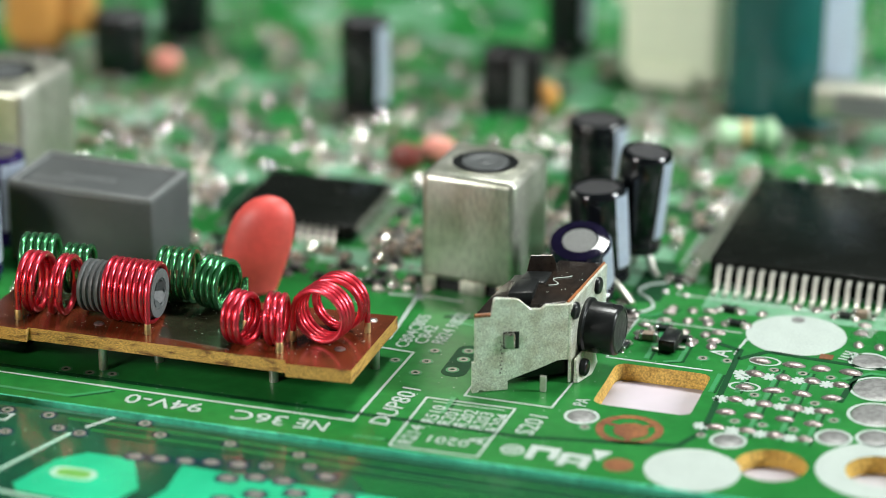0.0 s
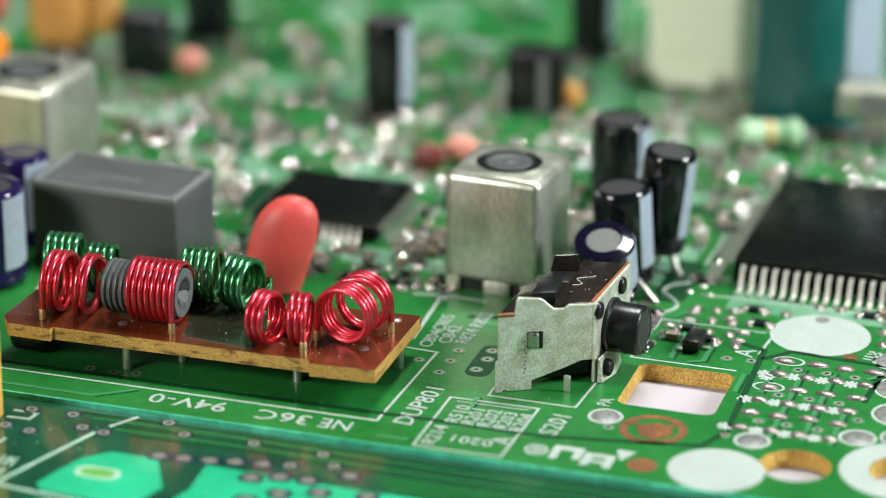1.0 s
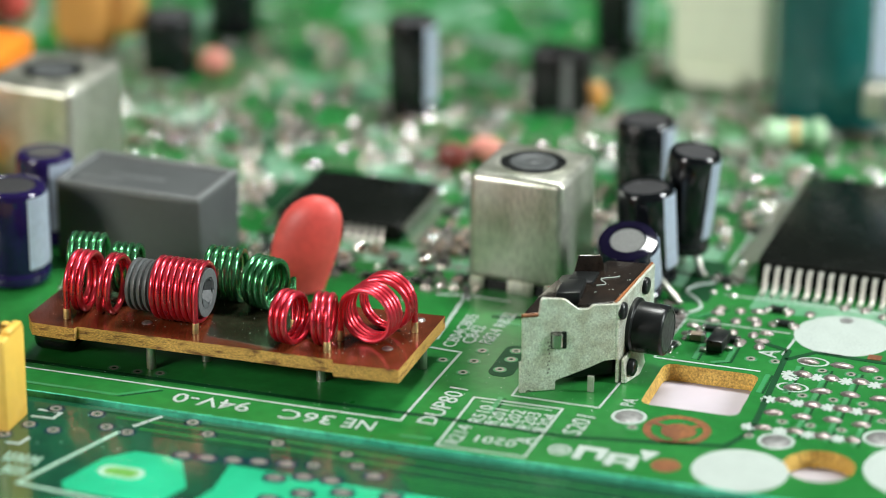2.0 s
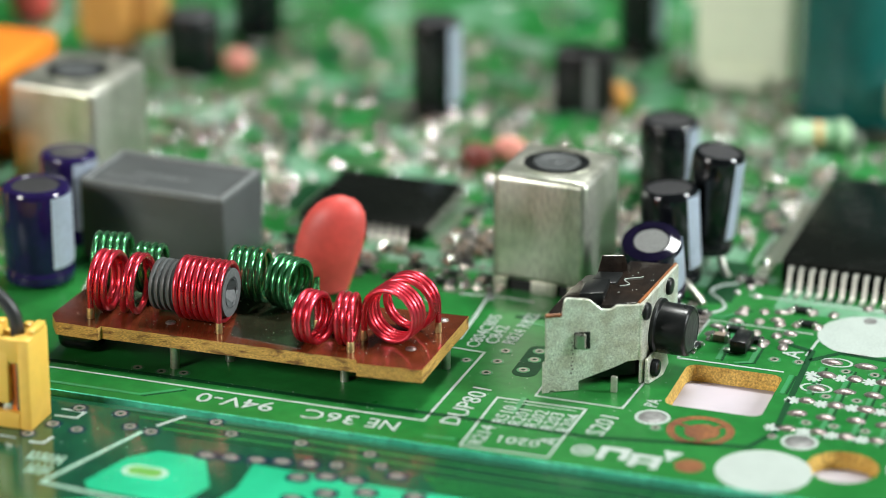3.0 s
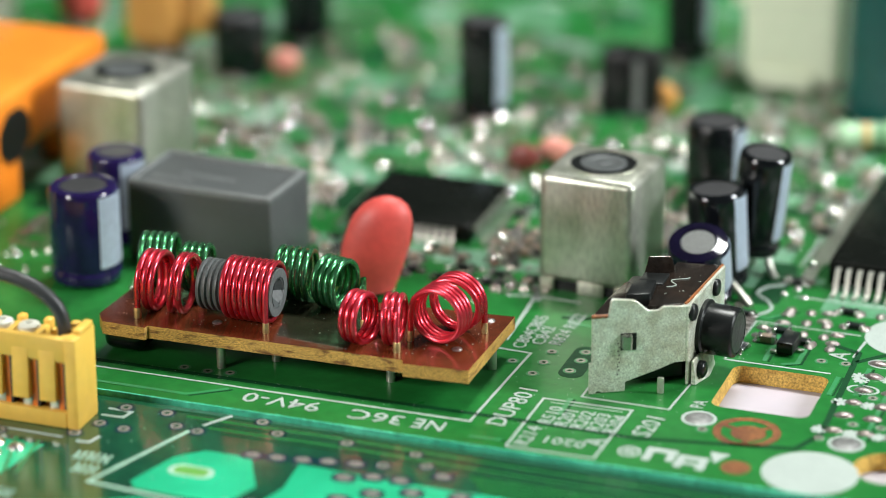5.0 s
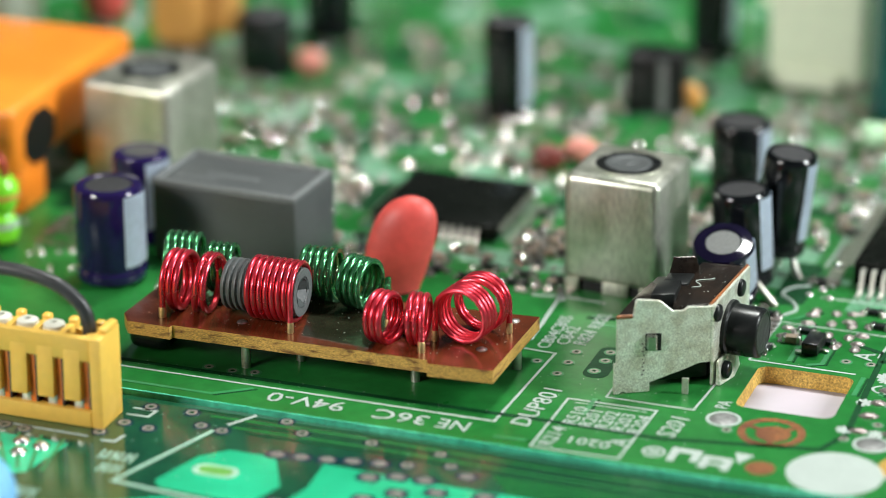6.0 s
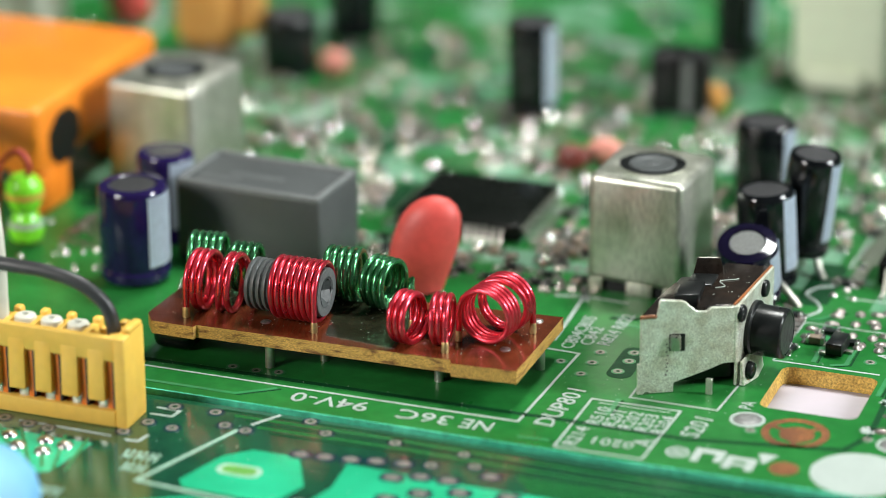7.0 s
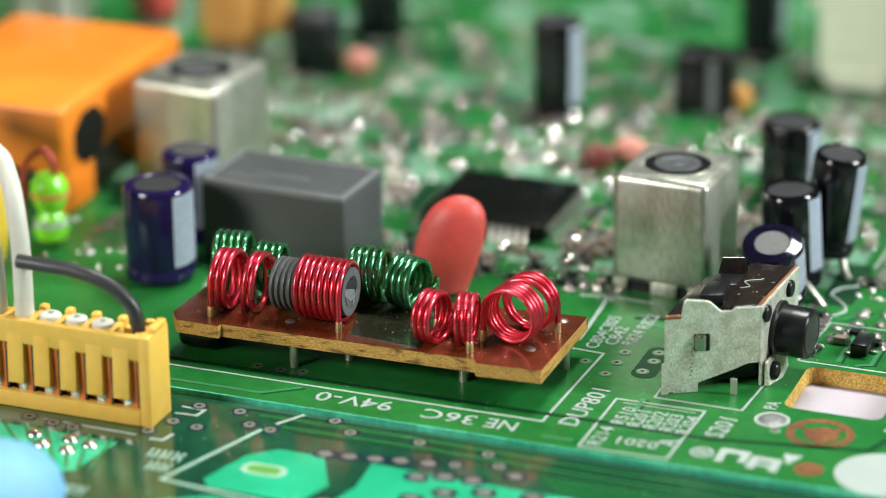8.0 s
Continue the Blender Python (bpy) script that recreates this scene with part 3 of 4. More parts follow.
prof += [(2.12, -7.1), (2.2, -7.05), (2.2, -6.95), (1.2, -6.95)]
turn = Matrix.Translation((-0.35, -30.1, 6.4)) @ Matrix(((0, 0, 1, 0), (0, 1, 0, 0), (-1, 0, 0, 0), (0, 0, 0, 1)))
lathe(core, prof, 40, turn, False)
slug = part("ferrite_core", core, FERRITE, module, "grey threaded ferrite core")
part("core_face", ring(B(), 0, 0, 1.42, 2.16, 0, 0.06, 36), FERRITE_PALE, slug).matrix_basis = pose(-7.29 * MM, -30.1 * MM, 6.4 * MM, 0, 90, 0)
sock = B()
lathe(sock, [(1.5, 0.06), (1.42, 0.02), (0, -1.15)], 6, Matrix.Translation((-7.28, -30.1, 6.4)) @ Matrix.Rotation(radians(90), 4, "Y") @ Matrix.Rotation(radians(20), 4, "Z"), False)
part("hex_socket", sock, FERRITE, slug, "faceted dark socket", False)

# ---- push switch ----
switch = thing("push_switch", "push switch in a speckled nickel housing with round black button", "switch")
A0, B0, C0, D0 = (20.8, -28.0), (28.1, -23.5), (28.75, -14.0), (21.5, -17.6)


def wall_plate(bm, p, q, outline, thick):
    """An upright sheet from plan point p to q: outline in (share along, height)."""
    p, q = Vector((*p, 0)), Vector((*q, 0))
    d = q - p
    n = Vector((d.y, -d.x, 0)).normalized() * thick
    fr = [bm.verts.new(p + d * s + Vector((0, 0, z)) + n) for s, z in outline]
    bk = [bm.verts.new(p + d * s + Vector((0, 0, z))) for s, z in outline]
    bm.faces.new(fr)
    bm.faces.new(bk[::-1])
    k = len(fr)
    for i in range(k):
        bm.faces.new((fr[i], bk[i], bk[(i + 1) % k], fr[(i + 1) % k]))
    return bm


def soften(bm, size, seg=2):
    """Round the sharp edges of a block."""
    bmesh.ops.recalc_face_normals(bm, faces=bm.faces[:])
    bmesh.ops.bevel(bm, geom=[e for e in bm.edges if e.calc_face_angle(0) > 0.5], offset=size, segments=seg, affect="EDGES", profile=0.5)
    return bm


front_sheet = [(-0.012, 0.0), (0.05, 0.0), (0.06, 0.2), (0.10, 0.2), (0.11, 0.05), (0.36, 0.0), (0.36, 0.87), (0.70, 1.76), (0.875, 2.31), (0.985, 2.32), (0.985, 7.52), (0.80, 7.62), (0.745, 7.66), (0.69, 7.34),
               (0.587, 7.42), (0.47, 8.35), (0.43, 8.5), (0.215, 8.75), (0.20, 8.5), (0.178, 7.2), (0.009, 7.25), (0.012, 2.9), (-0.014, 2.9)]
front_plate = soften(wall_plate(B(), A0, B0, front_sheet, 0.3), 0.05, 1)
part("housing_sheet", front_plate, TIN_SPECK, switch, "speckled nickel side sheet", False)
side_sheet = [(0.0, 0.0), (0.05, 0.0), (0.06, 0.3), (0.09, 1.5), (0.95, 1.5), (1.0, 2.3), (1.0, 7.62), (0.6, 7.62), (0.0, 7.52)]
part("housing_sheet", soften(wall_plate(B(), B0, C0, side_sheet, 0.3), 0.05, 1), TIN_SPECK, switch, "speckled nickel face sheet", False)
fold = B()
lathe(fold, [(0.34, 2.32), (0.34, 7.5)], 20, Matrix.Translation((B0[0] + 0.0, B0[1] + 0.02, 0)))
part("housing_fold", fold, TIN_SPECK, switch, "rounded bent corner of the nickel sheet")
ux, uy = (C0[0] - B0[0]), (C0[1] - B0[1])
ln = math.hypot(ux, uy)
out = Vector((uy / ln, -ux / ln, 0))
along = Vector((ux / ln, uy / ln, 0))
foot0 = Vector((B0[0], B0[1], 0))
skirt = B()
prism(skirt, [(28.6, -23.45), (29.05, -23.5), (29.75, -21.2), (29.55, -18.5), (28.9, -18.5)], 0.0, 2.3)
for v in skirt.verts:
    if v.co.z > 1:
        v.co.x = min(v.co.x, 28.85 + 0.05 * (v.co.y + 23))
part("bent_skirt", soften(skirt, 0.12), TIN_SPECK, switch, "nickel foot bent outwards", False)
body = B()
prism(body, [(A0[0] + 0.25, A0[1] + 0.4), (B0[0] - 0.2, B0[1] + 0.2), (C0[0] - 0.2, C0[1]), D0], 2.4, 7.0)
prism(body, [(23.6, -25.4), (27.7, -22.9), (28.4, -15.5), (23.4, -18.4)], 0.5, 2.4)
part("switch_body", soften(body, 0.12), BLACK, switch, "black moulded body")
lid = B()
prism(lid, [(25.0, -25.0), (27.9, -23.3), (28.65, -13.9), (24.7, -14.35), (24.2, -20.2)], 7.0, 7.55)
part("top_sheet", soften(lid, 0.1), BRONZE, switch, "glossy dark top sheet")
lid = B()
prism(lid, [(20.9, -27.7), (22.2, -26.8), (23.6, -24.4), (23.2, -20.0), (21.5, -19.4), (21.1, -23.0)], 6.8, 7.2)
part("top_sheet", soften(lid, 0.08), BRONZE, switch, "tarnished low top sheet")
lid = B()
prism(lid, [(22.9, -24.6), (24.9, -23.7), (24.5, -20.4), (22.6, -21.2)], 7.0, 8.2)
prism(lid, [(22.7, -21.0), (25.0, -20.0), (24.9, -17.4), (22.7, -18.0)], 7.0, 7.7)
part("slider", soften(lid, 0.14), BLACK, switch, "black slider block")
lid = B()
wall_plate(lid, (22.5, -17.5), (24.9, -16.4), [(-0.02, 6.9), (1.05, 6.9), (1.0, 8.2), (0.9, 8.95), (0.16, 9.0)], 0.25)
part("top_tab", soften(lid, 0.06), BRONZE, switch, "bent dark metal tab", False)
rim = B()
tube(rim, [(A0[0] + 0.15, A0[1] - 0.12, 7.22), (A0[0] + 0.75, A0[1] + 0.25, 7.2), (A0[0] + 1.35, A0[1] + 0.62, 7.18)], 0.19, 8)
part("rusty_rim", rim, RUST, switch, "rust-brown worn edge")
rim = B()
tube(rim, [(B0[0] - 0.15, B0[1] + 0.1, 7.54), (B0[0] + 0.12, B0[1] + 3.0, 7.58), (C0[0] - 0.02, C0[1] + 0.1, 7.6)], 0.13, 8)
part("rusty_rim", rim, RUST, switch, "rust-brown worn edge")
bc = foot0 + along * 4.0 + Vector((0, 0, 3.85))
turn = Matrix.Translation(bc) @ out.to_track_quat("Z", "Y").to_matrix().to_4x4()
part("button", lathe(B(), [(2.55, 0.25), (2.55, 0.62), (2.4, 0.74), (2.28, 0.78), (2.24, 3.2), (2.18, 3.36), (2.02, 3.46), (1.9, 3.46), (1.84, 3.4), (0, 3.36)], 48, turn, False), BLACK, switch, "round glossy black push button")
part("button_face", lathe(B(), [(1.8, 3.38), (1.78, 3.44), (0, 3.42)], 40, turn, False), BUTTON_FACE, switch, "scuffed grey button face")
for s, h, o in ((1.3, 1.1, 0.75), (0.55, 6.65, 0.0), (6.75, 6.6, 0.0)):
    m = Matrix.Translation(foot0 + Vector((0, 0, h)) + along * s + out * o) @ out.to_track_quat("Z", "Y").to_matrix().to_4x4()
    part("rivet", lathe(B(), [(0.78, 0.1), (0.78, 0.5), (0.68, 0.64), (0.5, 0.7), (0, 0.72)], 24, m, False), BLACK, switch, "black plastic rivet head")
# black plate paints the dark latch opening on the uncut sheet
tab = B()
wall_plate(tab, (A0[0] + 2.25, A0[1] + 1.36), (A0[0] + 3.45, A0[1] + 2.1), [(0, 3.95), (1, 3.85), (1, 5.45), (0, 5.5)], 0.32)
part("latch_shade", tab, BLACK, switch, "black plate standing for shade in the latch opening", smooth=False)
tab = B()
wall_plate(tab, (A0[0] + 2.3, A0[1] + 1.38), (A0[0] + 3.1, A0[1] + 1.86), [(0, 4.1), (1, 3.95), (1, 5.4), (0, 5.45)], 0.7)
part("latch_tongue", soften(tab, 0.15), SOLDER, switch, "bright bent latch tongue", False)
dents = B()
for i in range(9):
    p = Vector((A0[0] + 2.05, A0[1] + 1.27, 1.7 + i * 0.36)) + Vector((0.52, -0.85, 0)) * 0.3
    lathe(dents, [(0.09, 0), (0.07, 0.04), (0, 0.05)], 7, Matrix.Translation(p + Vector((0.1 * (i % 2), 0.06 * (i % 2), 0))) @ Vector((0.52, -0.85, 0)).to_track_quat("Z", "Y").to_matrix().to_4x4(), False)
part("stamped_dots", dents, DULL_PAD, switch, "row of small stamped dots")
for x, y in ((26.6, -26.0), (23.0, -20.4)):
    part("leg", soften(box(B(), x - 0.28, y - 0.15, 0, x + 0.28, y + 0.15, 1.5), 0.05, 1), LEAD, switch, smooth=False)


# ---- shielded coil cans ----
def coil_can(x, y, w, d, h, label, rz=0.0):
    can = thing("coil_can", label, "coil can", x, y, 0, rz, group="shielded coil cans")
    bm = B()
    box(bm, 0, 0, 1.0, w, d, h, 0.75, 4)
    for i, (fx, fy, fw, fd) in enumerate(((0.2, 0.05, 1.4, 0.3), (w * 0.42, 0.05, 2.6, 0.3), (w - 1.7, 0.05, 1.4, 0.3), (w - 0.35, 1.0, 0.3, 2.4), (w - 0.35, d - 2.6, 0.3, 2.0))):
        part("foot", box(B(), fx, fy, 0.0, fx + fw, fy + fd, 1.3, 0.05), TIN, can)
    # black block added to paint the dark gaps under the shield
    part("gap_shade_block", box(B(), 0.5, 0.5, 0.0, w - 0.5, d - 0.5, 1.2), BLACK, can, "black block standing for shade between the feet")
    part("shield", bm, TIN, can, "dull tinned steel shield")
    part("opening_rim", ring(B(), w / 2, d / 2, 3.1, 3.4, h - 0.02, h + 0.06, 40), TIN, can)
    # no hole is cut: a flat black disc paints its dark inside
    part("opening", prism(B(), circle(3.15, 40, w / 2, d / 2), h - 0.01, h + 0.03), BLACK, can, "flat black disc painted for the shaded opening", False)
    part("tuning_core", lathe(B(), [(2.2, 0), (2.15, 0.08), (1.5, 0.1), (1.4, 0.04), (0.5, 0.04), (0.4, 0.1), (0, 0.1)], 30, Matrix.Translation((w / 2, d / 2, h + 0.03)), False), FERRITE, can, "grey slotted tuning core")
    return can


coil_can(9.4, -7.2, 9.3, 9.3, 11.6, "square tinned steel coil can with a dark round top opening", -4)
coil_can(-44.1, 1.4, 10.0, 10.8, 11.9, "square tinned steel coil can beside the orange housing", -5)


# ---- electrolytic capacitors ----
def capacitor(x, y, r, h, label, sleeve, z=0.0, rx=0.0, ry=0.0, rz=0.0, stripe=True, lift=0.0, group="radial capacitors", legs=True, top=None, face=0.77):
    cap = thing("electrolytic_capacitor", label, "capacitor", x, y, z, rz, group, rx, ry)
    prof = [(r * 0.80, lift), (r * 0.96, lift + 0.12), (r, lift + 0.35), (r, lift + 1.0), (r * 0.93, lift + 1.25), (r * 0.93, lift + 1.45), (r, lift + 1.75),
            (r, h - 0.75), (r * 0.98, h - 0.4), (r * 0.94, h - 0.16), (r * (face + 0.12), h - 0.02), (r * (face + 0.04), h), (r * face, h - 0.08), (r * face, h - 0.22)]
    part("sleeve", lathe(B(), prof, 44, close=False), sleeve, cap)
    part("top_disc", lathe(B(), [(r * face, h - 0.2), (r * (face - 0.03), h - 0.1), (0, h - 0.08)], 36, close=False), top or ALU, cap, "" if top else "bare aluminium top")
    if stripe:
        bm = B()
        for i in range(10):
            a0, a1 = radians(-32 + 6.4 * i), radians(-32 + 6.4 * (i + 1))
            rr = r + 0.03
            q = [bm.verts.new((rr * math.cos(a), rr * math.sin(a), z1)) for a, z1 in ((a0, lift + 1.8), (a1, lift + 1.8), (a1, h - 0.5), (a0, h - 0.5))]
            bm.faces.new(q)
        bmesh.ops.solidify(bm, geom=bm.faces[:], thickness=0.02)
        part("polarity_stripe", bm, STRIPE, cap, "pale blue-grey polarity stripe")
    if legs and lift > 0.1:
        for s in (-1, 1):
            part("lead", lathe(B(), [(0.25, -z), (0.25, lift + 0.2)], 10, Matrix.Translation((0, s * r * 0.45, 0))), LEAD, cap)
    return cap


capacitor(25.2, -0.6, 2.75, 9.6, "glossy black electrolytic capacitor with a pale stripe", BLACK_SLEEVE, ry=-4, rz=-6, lift=0.3, top=CAP_TOP)
capacitor(26.9, 4.2, 2.5, 12.0, "slim black electrolytic capacitor leaning on bent leads", BLACK_SLEEVE, ry=6, rz=-4, lift=2.0, top=CAP_TOP)
capacitor(19.0, 21.0, 3.0, 8.4, "short black electrolytic capacitor behind the coil can", BLACK_SLEEVE, rz=-5, top=CAP_TOP)
capacitor(25.0, -6.3, 2.85, 6.6, "purple-black electrolytic capacitor leaning over behind the switch", INK_SLEEVE, z=1.25, rx=21, rz=2, stripe=True, lift=0.0, face=0.58)
capacitor(-31.4, -18.8, 3.3, 9.6, "dark purple electrolytic capacitor beside the grey relay", PURPLE_SLEEVE, rz=-8, lift=0.3, top=CAP_TOP, face=0.68)
capacitor(-33.0, -8.2, 2.8, 9.0, "purple-black electrolytic capacitor half behind the grey relay", PURPLE_SLEEVE, rz=-25, top=CAP_TOP, face=0.66)
capacitor(-11.0, 37.2, 2.6, 10.8, "black electrolytic capacitor far back on the board", BLACK_SLEEVE, rz=-8, top=CAP_TOP)
capacitor(4.6, 63.5, 2.6, 11.5, "black electrolytic capacitor with a pale stripe far back", BLACK_SLEEVE, rz=-8, lift=0.8, top=CAP_TOP)
capacitor(-41.3, 42.0, 3.1, 7.0, "squat black electrolytic capacitor far back on the board", BLACK_SLEEVE, stripe=False, top=CAP_TOP)
capacitor(-39.6, 57.0, 3.0, 11.0, "tall black electrolytic capacitor far back on the board", BLACK_SLEEVE, stripe=False, top=CAP_TOP)
capacitor(32.3, 53.0, 7.1, 26.0, "large teal electrolytic capacitor far back on the board", TEAL, stripe=True, rz=-20, top=TEAL)
blue_cap = thing("dipped_capacitor", "large sky-blue dipped capacitor standing on the front board", "capacitor", -22.6, -68.4, FZ)
part("dipped_body", lathe(B(), [(4.6, 0), (5.6, 0.8), (6.0, 2.2), (5.7, 3.6), (4.8, 4.9), (3.2, 5.8), (1.5, 6.2), (0, 6.3)], 44, close=False), BLUE, blue_cap)
for pts in ([(29.3, -4.9, 0.0), (28.2, -3.9, 0.6), (26.8, -2.6, 1.2)], [(29.9, 2.3, 0.0), (29.2, 2.9, 0.7), (28.4, 4.0, 2.3)]):
    single("bent_lead", tube(B(), smooth_line(pts), 0.36, 10), LEAD, "bent tinned capacitor lead soldered to the board", "wire")
squat = thing("film_capacitor", "dark grey block capacitor far back on the board", "capacitor", 3.7, 44.2)
part("block", box(B(), -3.2, -2.0, 0, 3.2, 2.0, 6.8, 0.5), BLACK, squat)
part("side_stripe", box(B(), 0.6, -2.06, 0.5, 1.6, -2.0, 6.2), GREY_MARK, squat)

# ---- grey relay block ----
relay = thing("grey_relay", "dark grey plastic block with a shallow recessed top, behind the coils", "relay", -29.9, -12.5, 0, -3)
bm = B()
box(bm, 0, 0, 0.0, 15.0, 8.8, 7.75, 0.22, 3)
part("case", bm, GREY, relay)
# paler grey paints the highlight along the top rim
for q in ((0.05, 0.05, 14.95, 0.5), (0.05, 8.2, 14.95, 8.75), (0.05, 0.5, 0.6, 8.2), (14.35, 0.5, 14.95, 8.2)):
    part("top_rim", box(B(), q[0], q[1], 7.6, q[2], q[3], 8.05, 0.1), GREY_RIM, relay, "rim painted paler for its edge highlight")
bars(9.4, 4.4, 180, (5,), 0.9, parent=relay, z=7.76, mat=GREY_MARK)
bars(5.6, 2.9, 180, (4,), 0.7, parent=relay, z=7.76, mat=GREY_MARK)

# ---- red disc capacitor ----
blob = thing("disc_capacitor", "matt red epoxy-dipped disc capacitor standing on its leads", "capacitor", -4.0, -13.0, 0, 19)
bm = B()
lathe(bm, [(0, 9.65), (0.22, 9.58), (0.45, 9.3), (0.66, 8.8), (0.83, 8.0), (0.94, 7.0), (0.99, 5.9), (1.0, 4.8), (0.97, 3.8), (0.92, 2.8), (0.87, 1.9), (0.84, 1.1), (0.82, 0.5), (0.5, 0.3), (0, 0.3)], 48, close=False)
for v in bm.verts:
    k = (v.co.z - 5.4) / 4.6
    wrinkle = 1 + 0.035 * noise.noise(v.co * 0.55 + Vector((3, 1, 0))) * min(1, v.co.to_2d().length)
    v.co = Vector((v.co.x * 3.15 * wrinkle + 0.95 * k - 0.3, v.co.y * 1.9 * wrinkle, v.co.z))
part("dipped_body", bm, RED_BLOB, blob)
for s in (-1.1, 0.9):
    part("lead", lathe(B(), [(0.3, 0), (0.3, 1.6)], 10, Matrix.Translation((s, 0, 0))), LEAD, blob)


# ---- chips ----
def chip(x0, y0, x1, y1, h, pitch, label, sides):
    ob = thing("chip", label, "chip", group="flat chips")
    bm = B()
    box(bm, x0, y0, 0.25, x1, y1, h, 0.18, 2)
    part("moulded_body", bm, BLACK_CHIP, ob)
    w = pitch * (0.22 if pitch > 0.9 else 0.14)
    k = 1.0 if pitch > 0.9 else 0.6
    side = [(0.0, h * 0.72), (0.45, h * 0.72), (0.85, h * 0.6), (1.15, h * 0.3), (1.5, 0.1), (1.75, 0.05), (2.8, 0.04)]
    side = [(a * k, b) for a, b in side]
    bm = B()
    rows = [[bm.verts.new((s * w, -a, b + t)) for a, b in side] for s, t in ((-1, 0.0), (1, 0.0), (1, 0.22), (-1, 0.22))]
    for i in range(4):
        for k in range(len(side) - 1):
            bm.faces.new((rows[i][k], rows[i][k + 1], rows[(i + 1) % 4][k + 1], rows[(i + 1) % 4][k]))
    bm.faces.new([r[-1] for r in rows])
    data = mesh_of("pin", bm, LEAD, False)
    for s in sides:
        n = int(((x1 - x0) if s in "fb" else (y1 - y0)) / pitch) - 1
        for i in range(n):
            k = (i + 1) * pitch
            m = {"f": pose((x0 + k) * MM, y0 * MM, 0), "b": pose((x0 + k) * MM, y1 * MM, 0, 0, 0, 180), "l": pose(x0 * MM, (y0 + k) * MM, 0, 0, 0, -90), "r": pose(x1 * MM, (y0 + k) * MM, 0, 0, 0, 90)}[s]
            pin = new("pin", data)
            pin.parent, pin.matrix_basis = ob, m
    return ob


chip(34.9, 2.2, 66.0, 25.5, 2.6, 1.02, "large black chip with a front row of bent silver pins", "fl")
chip(-12.8, 1.0, -0.1, 13.6, 1.9, 0.85, "square black chip with fine pins on all sides", "fblr")

# ---- orange housing ----
housing = thing("orange_housing", "bright orange plastic housing on legs, with a dark side hole", "housing")
bm = B()
box(bm, -66, -8.4, 4.6, -46.6, 18.6, 11.4, 0.7, 3)
part("shell", bm, ORANGE, housing, "bright orange plastic shell")
part("leg", box(B(), -50.5, -7.6, 0, -46.7, -1.6, 5.2, 0.6), ORANGE, housing)
part("leg", box(B(), -50.5, 10.0, 0, -46.7, 15.5, 5.2, 0.6), ORANGE, housing)
# the shell stays whole; a black disc paints the shade of its hole
bm = B()
lathe(bm, [(0, 0), (2.9, 0), (2.9, 0.06)], 8, Matrix.Translation((-46.62, -2.9, 7.1)) @ Matrix.Diagonal((1, 1.25, 1, 1)) @ Matrix.Rotation(radians(90), 4, "Y") @ Matrix.Rotation(radians(22), 4, "Z"))
part("hole_shade_disc", bm, BLACK, housing, "flat black disc for the shade in an eight-sided hole")

# ---- yellow connector with wires ----
PITCH = 2.5
conn = thing("wire_connector", "yellow plastic crimp connector with slotted front, pins and a few wires", "connector", -18.0, -48.6, FZ, 0)
L = 32.0
box_parts = ((("front_foot",), (-L, 0.0, 0.0, -1.1, 0.9, 1.5)), (("front_rail",), (-L, 0.1, 6.0, -1.1, 0.9, 8.2)), (("end_wall",), (-1.1, 0.0, 0.0, 0.0, 3.9, 8.3)), (("back_wall",), (-L, 3.1, 0.0, -1.0, 3.9, 7.6)), (("floor_slab",), (-L, 0.9, 0.0, -1.0, 3.1, 0.6)))
for (nm,), q in box_parts:
    part(nm, box(B(), *q, 0.15), YELLOW, conn)
part("end_notch", box(B(), -0.8, 1.2, 8.25, 0.0, 3.7, 8.8, 0.2), YELLOW, conn)
for i in range(12):
    x = -1.6 - PITCH * i
    tongue = B()
    prism(tongue, [(x - 1.95, -0.12), (x - 0.38, -0.12), (x - 0.38, 0.75), (x - 1.95, 0.75)], 2.35, 6.6)
    for v in tongue.verts:
        if v.co.z > 6 and v.co.y < 0:
            v.co.y, v.co.z = 0.08, 7.0
    part("tongue", soften(tongue, 0.1), YELLOW, conn)
    # slot shade painted in amber; a black block darkens the gap beside it
    part("slot_wall", box(B(), x - 0.38, 0.55, 1.5, x + 0.1, 2.2, 6.2), SHADE_AMBER, conn, "yellow slot wall, its shade painted in amber", False)
    part("gap_shade", box(B(), x + 0.1, 0.5, 1.4, x + 0.32, 2.2, 6.1), BLACK, conn, "black block standing for shade beside the tongue", False)
    part("contact", box(B(), x - 1.3, 0.5, 1.2, x - 0.4, 0.95, 2.4, 0.1), LEAD, conn)
    part("divider", box(B(), x - 0.25, 0.8, 6.2, x + 0.35, 3.4, 8.1, 0.12), YELLOW, conn)
    part("back_tooth", box(B(), x - 0.35, 3.0, 7.4, x + 0.45, 3.95, 8.5, 0.25), YELLOW, conn)
    part("inner_wall", box(B(), x - 2.4, 1.6, 0.5, x - 0.5, 2.0, 6.2), SHADE_AMBER, conn, "yellow inner wall, its shade painted in amber", False)
    if i in (1, 2, 3):
        pin = part("pin", lathe(B(), [(0.6, 5.6), (0.6, 7.2), (0.86, 7.5), (1.0, 7.95), (0.9, 8.35), (0.6, 8.5), (0.34, 8.5), (0.3, 8.2), (0, 8.2)], 22, Matrix.Translation((x - 1.1, 2.0, 0)), False), WHITE_WIRE, conn, "white insulated crimp end")
        part("pin_bore", lathe(B(), [(0.31, 8.22), (0, 8.24)], 14, Matrix.Translation((x - 1.1, 2.0, 0)), False), DULL_PAD, pin, "dark bore")
